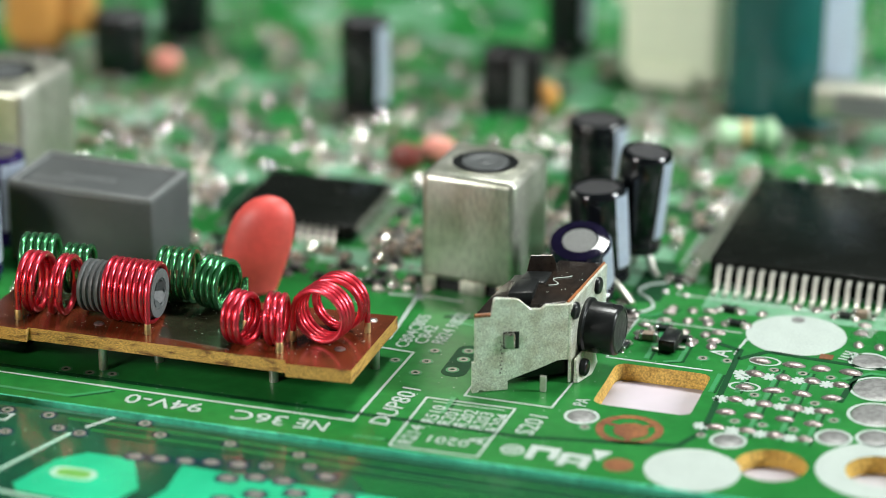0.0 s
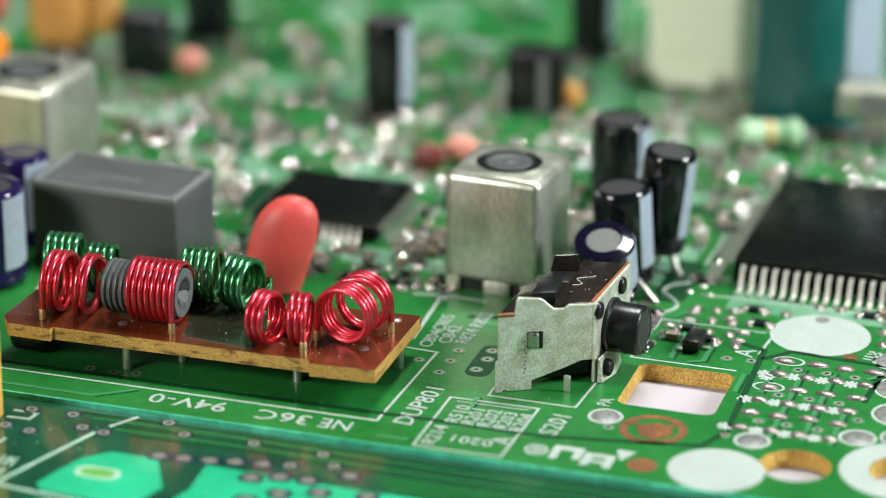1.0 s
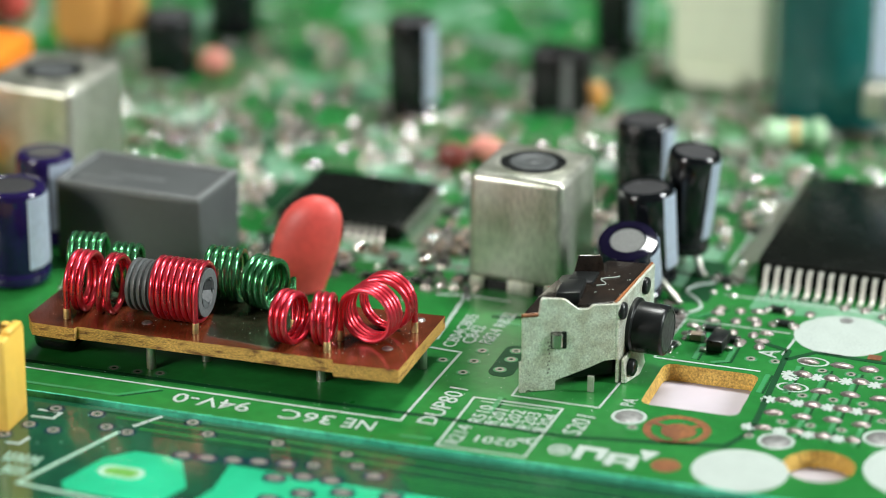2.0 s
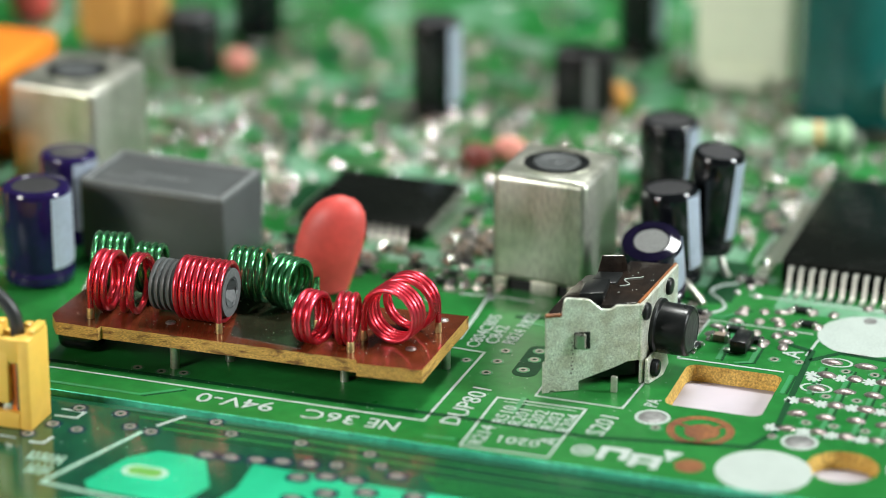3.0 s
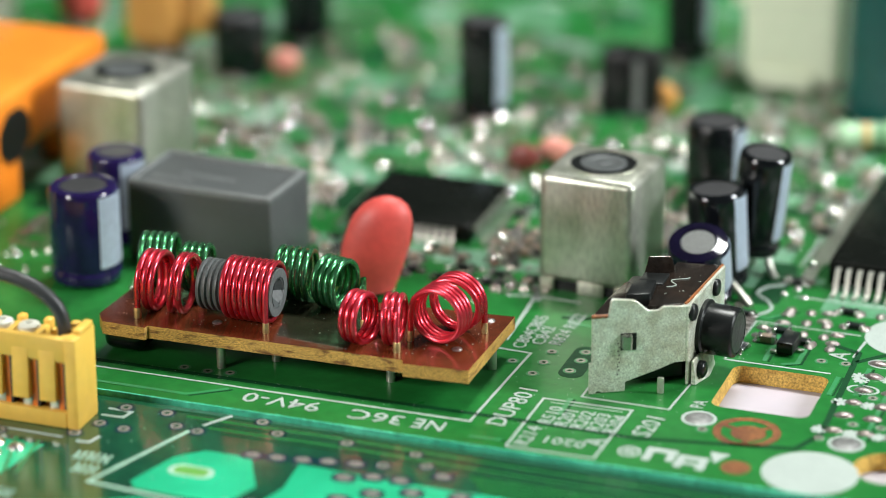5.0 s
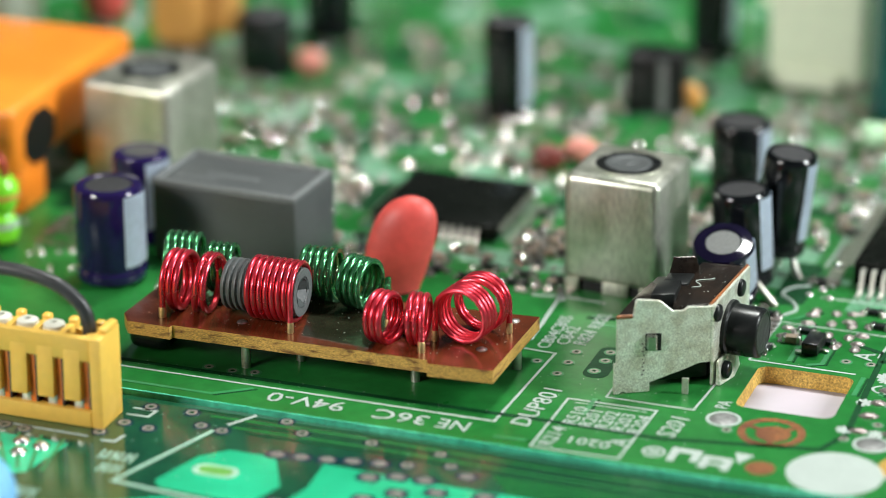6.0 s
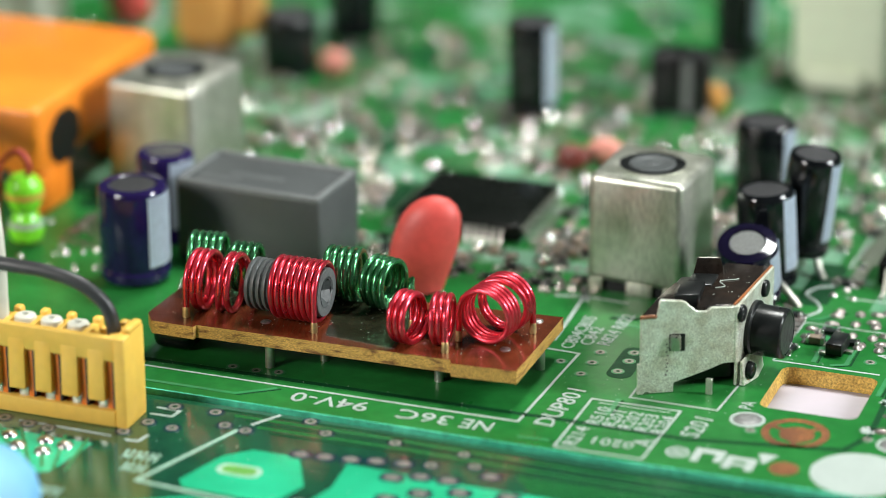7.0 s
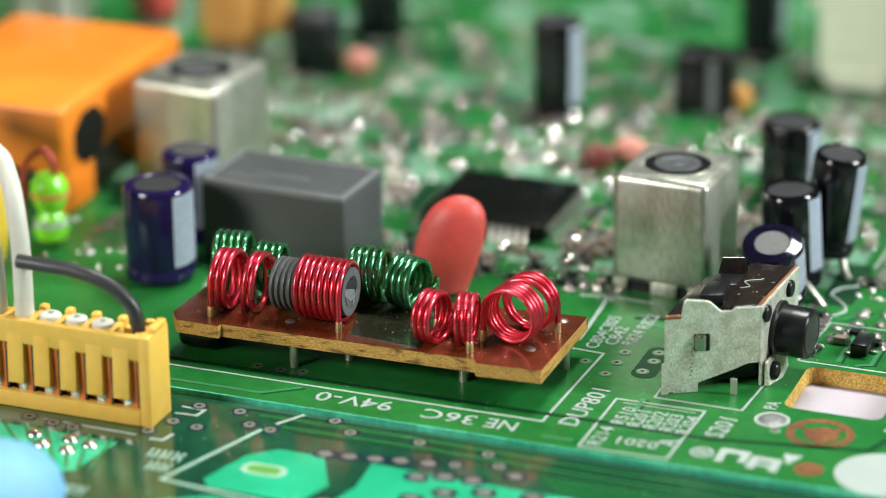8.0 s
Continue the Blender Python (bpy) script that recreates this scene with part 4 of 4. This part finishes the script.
wires = {"black": (BLACK_WIRE, [(-1.9, 2.0, 5.5), (-1.9, 2.0, 8.4), (-2.5, 1.9, 10.4), (-4.6, 1.7, 12.1), (-7.6, 1.5, 12.9), (-10.2, 1.3, 13.1), (-12.6, 1.2, 13.2)], 0.62, "short black insulated wire plugged into the yellow connector"),
         "white": (WHITE_WIRE, [(-12.7, 2.0, 5.0), (-12.7, 2.0, 9.0), (-12.8, 2.2, 13.2), (-13.4, 2.8, 17.0), (-14.6, 4.0, 19.6), (-17.0, 6.0, 21.0), (-24, 9, 22)], 0.85, "white insulated wire rising from the yellow connector"),
         "pale": (WHITE_WIRE, [(-15.2, 2.0, 5.0), (-15.2, 2.0, 9.0), (-15.3, 2.0, 12.0), (-16.2, 2.4, 15.4), (-19, 3, 17.2), (-25, 4, 18)], 0.8, "white insulated wire rising from the yellow connector")}
for mat, pts, r, label in wires.values():
    single("insulated_wire", tube(B(), smooth_line(pts), r, 14), mat, label, "wire", -18.0, -48.6, FZ)
single("insulated_wire", tube(B(), smooth_line([(-50, -22, 0), (-47.2, -23.4, 2), (-46.4, -23.4, 6.5), (-47.2, -23.0, 11), (-51, -21, 14), (-58, -18, 15)]), 1.7, 14), YELLOW_WIRE, "thick yellow insulated wire looping beside the orange housing", "wire")

# ---- lime lacquered choke and other loose parts ----
choke = thing("axial_choke", "lime green lacquered component standing on end with a red lead", "choke", -45.2, -14.4)
bm = B()
lathe(bm, [(0.6, 0.2), (1.55, 0.6), (1.8, 1.6), (1.4, 2.7), (1.1, 3.3), (1.5, 3.9), (1.85, 5.0), (1.8, 6.2), (1.2, 7.0), (0, 7.2)], 28, close=False)
part("lacquered_body", bm, LIME, choke)
part("band", lathe(B(), [(1.62, 2.0), (1.74, 2.0), (1.66, 2.5), (1.5, 2.5)], 28, close=False), SILK, choke, "white band")
part("band", lathe(B(), [(1.86, 5.0), (1.92, 5.0), (1.92, 5.5), (1.86, 5.5)], 28, close=False), TAN, choke, "brown band")
part("lead", tube(B(), smooth_line([(0.6, 0, 7.0), (0.5, 0, 8.4), (-0.4, 0, 9.4), (-1.8, 0, 8.6), (-2.8, 0, 6.6), (-3.2, 0, 0.0)]), 0.32, 10), RED_LEAD, choke, "dull red lead")

cream = thing("white_connector", "cream white plastic connector block far back on the board", "connector", 12.4, 56.5)
part("block", box(B(), 0, 0, 0, 11.3, 6.0, 17.0, 1.6, 4), CREAM, cream)
part("side_lug", box(B(), -1.3, 1.0, 8.6, 0.1, 4.4, 14.0, 0.4, 3), CREAM, cream)
part("front_step", box(B(), 1.4, -0.9, 0, 8.6, 0.1, 2.0, 0.4, 3), CREAM, cream)
crystal = thing("quartz_crystal", "flat silver metal crystal raised on thin legs", "crystal", 41.5, 45.0)
part("can", box(B(), -5.0, -1.6, 2.6, 8.0, 1.8, 6.6, 0.6, 3), TIN, crystal)
part("window", box(B(), -2.6, -1.66, 3.4, 6.5, -1.58, 5.8), GREY_MARK, crystal, "greyish label")
for s in (-1.6, 5.0):
    part("leg", lathe(B(), [(0.3, 0), (0.3, 3.0)], 10, Matrix.Translation((s, 0, 0))), LEAD, crystal)
band = thing("banded_resistor", "pale green resistor with coloured bands lying on the board", "resistor", 30.4, 39.4, 1.8, 20)
turn = Matrix.Rotation(radians(90), 4, "Y")
part("body", lathe(B(), [(0, -3.4), (1.0, -3.3), (1.6, -2.6), (1.3, -1.8), (1.3, 1.8), (1.6, 2.6), (1.0, 3.3), (0, 3.4)], 24, turn, False), PALE_GREEN, band)
for s, m in ((-0.1, TAN), (1.4, MASK_POUR)):
    part("band", lathe(B(), [(1.25, s - 0.35), (1.36, s - 0.35), (1.36, s + 0.35), (1.25, s + 0.35)], 24, turn, False), m, band)
for s in (-1, 1):
    part("lead", tube(B(), smooth_line([(s * 3.2, 0, 0), (s * 4.2, 0, -0.2), (s * 4.5, 0, -1.8)]), 0.28, 8), LEAD, band)
yb = thing("film_capacitor", "tan yellow dipped film capacitor far back on the board", "capacitor", -52.6, 45.0)
part("dipped_body", box(B(), -3.9, -2.5, 0.8, 3.9, 2.5, 12.0, 2.3, 6), TAN, yb)
part("side_flange", box(B(), 4.0, -1.5, 3.2, 6.8, 1.5, 10.5, 0.7, 3), TAN, yb)
for s in (-3, 3):
    part("lead", lathe(B(), [(0.35, 0), (0.35, 1.4)], 10, Matrix.Translation((s, 0, 0))), LEAD, yb)
grey_can = thing("metal_can", "light grey metal can far back on the board", "can", -74.0, 40.0)
part("can_body", lathe(B(), [(5.2, 0), (5.4, 0.4), (5.4, 13), (5.0, 13.6), (0, 13.6)], 36, close=False), TIN, grey_can)


def bead(x, y, z, r, mat, label, stretch=1.0, rz=0):
    b = thing("ceramic_capacitor", label, "capacitor", x, y, 0, rz, "small ceramic capacitors")
    bm = bmesh.new()
    bmesh.ops.create_uvsphere(bm, u_segments=20, v_segments=14, radius=r)
    for v in bm.verts:
        v.co = Vector((v.co.x * stretch, v.co.y * 0.6, v.co.z + z))
    part("dipped_body", bm, mat, b)
    for s in (-0.5, 0.5):
        part("lead", lathe(B(), [(0.22, 0), (0.22, max(0.5, z - r * 0.5))], 8, Matrix.Translation((s * r, 0, 0))), LEAD, b)
    return b


bead(-36.2, 42.6, 1.5, 1.5, PINK, "pink ceramic capacitor far back on the board", 1.2)
bead(7.0, 44.6, 1.6, 1.7, TAN, "tan ceramic capacitor far back on the board")
bead(0.9, 25.2, 1.5, 1.4, PINK, "pink ceramic capacitor behind the coil can", 1.4, 20)
bead(-1.7, 22.6, 1.4, 1.5, MAROON, "maroon ceramic capacitor behind the coil can", 1.2)
bead(-66, 52, 3.0, 3.0, RED_BLOB, "red ceramic capacitor far back on the board")


# ---- small surface parts ----
def smd(kind, x, y, rz, scale=1.0):
    """A chip resistor or capacitor with tinned ends."""
    mat, label, h = {"resistor": (BLACK, "tiny black chip resistor soldered flat on the board", 0.45), "ceramic": (SMD_CAP, "tiny tan ceramic chip capacitor soldered flat on the board", 0.7)}[kind]
    ob = thing("chip_" + kind, label, "chip " + ("resistor" if kind == "resistor" else "capacitor"), x, y, 0, rz, "small chip parts")
    part("body", box(B(), -0.55, -0.42, 0.05, 0.55, 0.42, h, 0.05, 1), mat, ob)
    for s in (-1, 1):
        cap_end = B()
        box(cap_end, min(s * 0.5, s * 0.85), -0.46, 0.03, max(s * 0.5, s * 0.85), 0.46, h + 0.04, 0.06, 1)
        box(cap_end, min(s * 0.8, s * 1.25), -0.5, 0.0, max(s * 0.8, s * 1.25), 0.5, 0.16, 0.07, 1)
        part("tinned_end", cap_end, SOLDER, ob)
    return ob


res, cer = smd("resistor", 30.9, -14.7, 80), smd("ceramic", 32.6, -12.2, 0)
rng = random.Random(4)
spots = [(35.6, -11.6, 0), (37.4, -12.0, 0), (38.3, -9.8, 90), (36.3, -9.6, 0), (33.4, -9.8, 0), (31.6, -10.2, 90), (34.0, -4.6, 0), (36.5, -5.2, 90), (38.2, -3.6, 0), (33.0, -6.6, 90),
         (40.2, -3.4, 0), (44.8, -0.9, 0), (48.6, -1.8, 0), (50.6, -4.0, 90), (51.8, -7.6, 0), (36.0, -7.0, 0), (39.4, -6.6, 0)]
for i, (x, y, a) in enumerate(spots):
    if i % 4 == 0:
        copy_thing(res, pose(x * MM, y * MM, 0, 0, 0, a + rng.uniform(-3, 3)))
tr = thing("transistor", "small black transistor with three soldered legs", "transistor", 34.9, -13.4, 0, 88)
part("body", box(B(), -1.5, -0.75, 0.15, 1.5, 0.75, 1.3, 0.14), BLACK, tr)
for q in ((-1.0, 1), (1.0, 1), (0.0, -1)):
    part("leg", box(B(), q[0] - 0.25, min(q[1] * 0.7, q[1] * 1.4), 0.02, q[0] + 0.25, max(q[1] * 0.7, q[1] * 1.4), 0.3, 0.05), SOLDER, tr)

# rows of tinned pads with star-shaped print between them
def solder_pad(x, y, rz=0.0, a=1.0, b=0.55, parent=board):
    bm = B()
    prism(bm, circle(1, 18, ry=1), 0.002, 0.05)
    for v in bm.verts:
        v.co.x, v.co.y = v.co.x * a, v.co.y * b
    lathe(bm, [(0.93, 0.05), (0.7, 0.2), (0.3, 0.27), (0, 0.28)], 18, Matrix.Diagonal((a, b, 1, 1)), False)
    ob = part("solder_pad", bm, PAD_TIN, parent)
    ob.matrix_basis = pose(x * MM, y * MM, 0, 0, 0, rz)
    return ob


pad0 = solder_pad(43.2, -13.8)
star = B()
for k in range(4):
    a = radians(45 * k + 10)
    ribbon(star, [(-0.75 * math.cos(a), -0.75 * math.sin(a)), (0.75 * math.cos(a), 0.75 * math.sin(a))], 0.3, 0.003 + 0.002 * k, 0.028 + 0.002 * k)
star0 = part("printed_star", star, SILK, board, smooth=False)
star0.location = (42.4 * MM, -17.6 * MM, 0)
for row, (x0, y0) in enumerate(((43.6, -13.7), (43.3, -16.7), (43.0, -19.6), (42.9, -22.5), (42.6, -25.2), (42.5, -28.4))):
    for i in range(4):
        x = x0 + i * 2.55 + rng.uniform(-0.1, 0.1)
        k = rng.uniform(0.85, 1.15) * (0.8 if row % 2 else 1.0)
        if row or i:
            copy_thing(pad0, pose(x * MM, (y0 + rng.uniform(-0.12, 0.12)) * MM, 0, 0, 0, rng.uniform(-14, 14)) @ Matrix.Diagonal((k, rng.uniform(0.9, 1.25), 1, 1)))
        if row % 2:
            copy_thing(star0, pose((x - 1.2) * MM, (y0 - 0.2) * MM, 0, 0, 0, rng.uniform(-20, 20)))
for x, y in ((43.6, -13.7), (43.0, -19.6)):
    loop = part("printed_loop", ring(B(), 0, 0, 1.2, 1.45, 0.002, SZ), SILK, board, smooth=False)
    loop.matrix_basis = pose(x * MM, y * MM, 0) @ Matrix.Diagonal((1, 0.66, 1, 1))

for x, y, a in spots:
    for s in (-0.95, 0.95):
        c, d = (s, 0) if a == 0 else (0, s)
        copy_thing(pad0, pose((x + c) * MM, (y + d) * MM, 0, 0, 0, a + 90 + rng.uniform(-10, 10)) @ Matrix.Diagonal((0.7, 0.9, 1, 1)))

# ---- the crowd of small parts, pads and traces farther back ----
def clear(x, y):
    for x0, y0, x1, y1 in ((29.5, -45, 90, -1.4), (-31, -14, -13, -4), (-16, -1.4, 2, 16), (9, -8, 19.5, 3), (21, -6, 31, 9), (32.8, -1, 70, 27), (-47, -8, -34, 13), (-36, -24, -27, -5), (-70, -8, -45.5, 15), (15, 19, 22.5, 26),
                          (-8.5, -16, 0.5, -9), (-48, -17, -43, -11), (-24, -36, 13.5, -21.0), (20, -30, 30, -14), (7, -22, 18, -8)):
        if x0 < x < x1 and y0 < y < y1:
            return False
    return True


dots, pale, dark = B(), B(), B()
count = 0
rng = random.Random(11)
while count < 1100:
    x, y = rng.uniform(-75, 75), -20 + 132 * rng.random() ** 1.35
    if not clear(x, y) or (y < -2 and -26 < x < 8 and y < -20):
        continue
    r = rng.uniform(0.2, 0.5)
    lathe(dots, [(r, 0), (r * 0.85, r * 0.4), (r * 0.4, r * 0.75), (0, r * 0.8)], 10, Matrix.Translation((x, y, 0.0)) @ Matrix.Rotation(rng.uniform(0, 6), 4, "Z"), False)
    count += 1
single("solder_dots", dots, SOLDER, "countless bright solder dots scattered over the green board", "solder", kind="stuff")
count = 0
while count < 500:
    x, y = rng.uniform(-56, 60), -8 + 72 * rng.random() ** 1.3
    if not clear(x, y):
        continue
    copy_thing(cer if rng.random() < 0.6 else res, pose(x * MM, y * MM, 0, 0, 0, rng.choice((0, 90)) + rng.uniform(-3, 3)))
    count += 1
for i in range(700):
    x, y = rng.uniform(-90, 90), -4 + 150 * rng.random() ** 1.5
    w, h = rng.uniform(2, 11), rng.uniform(0.8, 4.5)
    if rng.random() < 0.4:
        w, h = h, w
    z = 0.003 + 0.00004 * i
    prism(pale if i % 3 else dark, [(x, y), (x + w, y), (x + w, y + h * 0.8), (x + w - 0.6, y + h), (x, y + h)], 0.001, z + 0.002)
# the pale mask colour also stands for glare on the board
single("copper_and_glare_areas", pale, MASK_PALE, "pale green copper areas with the board's glare in their colour", "copper", kind="stuff")
single("bare_areas", dark, MASK_DARK, "dark green bare areas of the circuit board", "board area", kind="stuff")
lines = B()
for i in range(240):
    x, y = rng.uniform(-80, 80), rng.uniform(-3, 130)
    n = rng.uniform(4, 16)
    d = rng.choice(((1, 0), (0, 1), (0.7, 0.7), (0.7, -0.7)))
    e = rng.choice(((1, 0), (0, 1)))
    ribbon(lines, [(x, y), (x + d[0] * n, y + d[1] * n), (x + d[0] * n + e[0] * 4, y + d[1] * n + e[1] * 4)] if e != d else [(x, y), (x + d[0] * n, y + d[1] * n)], rng.choice((0.25, 0.3, 0.5)), 0.002, 0.022 + 0.00003 * i)
single("traces", lines, MASK_POUR, "thin green copper traces running over the circuit board", "traces", kind="stuff")
inks = B()
for i in range(260):
    x, y = rng.uniform(-70, 75), -4 + 120 * rng.random() ** 1.3
    if not clear(x, y):
        continue
    w, h = rng.choice(((2.2, 1.2), (4.0, 0.25), (0.25, 4.0), (3.0, 1.0), (1.2, 2.2)))
    prism(inks, [(x, y), (x + w, y), (x + w, y + h), (x, y + h)], 0.002, 0.034 + 0.00003 * i)
single("printed_bits", inks, SILK, "small white printed marks scattered over the circuit board", "print", kind="stuff")
# white print, drawn as a thin tube half sunk in the board
single("printed_curve", tube(B(), smooth_line([(27.6, -7.4, 0.0), (30.2, -6.6, 0.0), (31.2, -5.0, 0.0), (30.6, -3.4, 0.0), (29.1, -1.6, 0.0), (29.7, 0.2, 0.0), (31.0, 1.2, 0.0), (31.7, 3.0, 0.0)]), 0.17, 8), SILK, "thin white printed curve beside the capacitors", "marking")

# ---- dust ----
def dust(x0, y0, x1, y1, z, n, parent, seed):
    rng, bm = random.Random(seed), B()
    for i in range(n):
        r = rng.uniform(0.025, 0.07)
        x, y = rng.uniform(x0, x1), rng.uniform(y0, y1)
        if z < 1 and 30.5 < x < 40.5 and -28 < y < -17:
            continue
        m = Matrix.Translation((x, y, z))
        lathe(bm, [(r, 0), (r * 0.8, r * 0.5), (0, r * 0.8)], 5, m, False)
    return tagged(part("dust_specks", bm, SILK, parent), "pale specks of dust", kind="stuff")


dust(-22, -33, 11.5, -23, MT + 0.001, 220, module, 1)
dust(24.9, -22, 28, -15, 7.551, 12, switch, 2)
# sparkle of the nickel sheet, added as tiny bright tin specks
rng, bits = random.Random(31), B()
ahead = Vector((B0[1] - A0[1], A0[0] - B0[0], 0)).normalized()
for i in range(130):
    k, h = rng.random() ** 1.7 * 0.95, rng.uniform(0.3, 6.9)
    if h < 0.9 + 2.0 * k or (0.28 < k < 0.5 and 3.7 < h < 5.6):
        continue
    p = Vector((A0[0] + (B0[0] - A0[0]) * k, A0[1] + (B0[1] - A0[1]) * k, h)) + ahead * 0.3
    r = rng.uniform(0.02, 0.055)
    lathe(bits, [(r, 0), (r * 0.8, r * 0.4), (0, r * 0.6)], 5, Matrix.Translation(p) @ ahead.to_track_quat("Z", "Y").to_matrix().to_4x4(), False)
tagged(part("sheet_glints", bits, BRIGHT_TIN, switch), "bright specks added as glints on the nickel sheet", kind="stuff")
dust(-30, -36, 30, -34.9, 0.001, 120, board, 3)
dust(13, -30, 40, -10, 0.001, 160, board, 5)
dust(-20, -60, 40, -43, FZ + 0.025, 160, front, 4)

# tinned flat pads crowding the middle of the board
rng, flats = random.Random(21), B()
made = 0
while made < 1100:
    x, y = rng.uniform(-60, 62), -16 + 72 * rng.random() ** 1.1
    if not clear(x, y):
        continue
    w, h = rng.choice(((0.6, 1.0), (1.0, 0.6), (0.5, 0.5), (1.4, 0.8)))
    for k in range(rng.choice((1, 1, 2, 4, 6))):
        dx, dy = (k * 1.0, 0) if h > w else (0, k * 1.0)
        prism(flats, rounded(x + dx, y + dy, x + dx + w, y + dy + h, 0.15, 2), 0.002, rng.uniform(0.06, 0.16))
        made += 1
single("tinned_pads", flats, PAD_TIN, "crowded flat tinned solder pads on the circuit board", "solder pads", kind="stuff")
scribble = [(25.4 + 0.5 * math.sin(i * 0.9) + i * 0.1, -20.4 + i * 0.3, 7.6) for i in range(10)]
part("pale_squiggle", tube(B(), smooth_line(scribble, 4), 0.05, 6), SILK, switch, "fine pale squiggle")
part("patch_spot", prism(B(), circle(0.65, 20, 44.6, -3.7), 0.01, 0.05), GREY_PAD, board, "dull tinned spot", False)
part("patch_spot", box(B(), 48.0, -11.6, 0.002, 49.2, -10.6, 0.06), COPPER, board, "small brown copper square", False)

# rounded bright solder beads among the small parts
rng, beads, made = random.Random(8), B(), 0
while made < 95:
    x, y = rng.uniform(-42, 48), -6 + 44 * rng.random()
    if not clear(x, y):
        continue
    r = rng.uniform(0.45, 0.8)
    lathe(beads, [(r * 0.8, 0), (r, r * 0.35), (r * 0.92, r * 0.75), (r * 0.7, r * 1.1), (r * 0.38, r * 1.3), (0, r * 1.36)], 14, Matrix.Translation((x, y, 0)), False)
    made += 1
for i in range(9):
    x = -13.0 + i * 1.35
    lathe(beads, [(0.4, 0), (0.5, 0.2), (0.4, 0.5), (0.2, 0.65), (0, 0.68)], 14, Matrix.Translation((x + 1.4, 15.4 + 0.3 * (i % 2), 0)), False)
single("solder_beads", beads, BRIGHT_TIN, "rounded bright solder beads crowding the circuit board", "solder", kind="stuff")
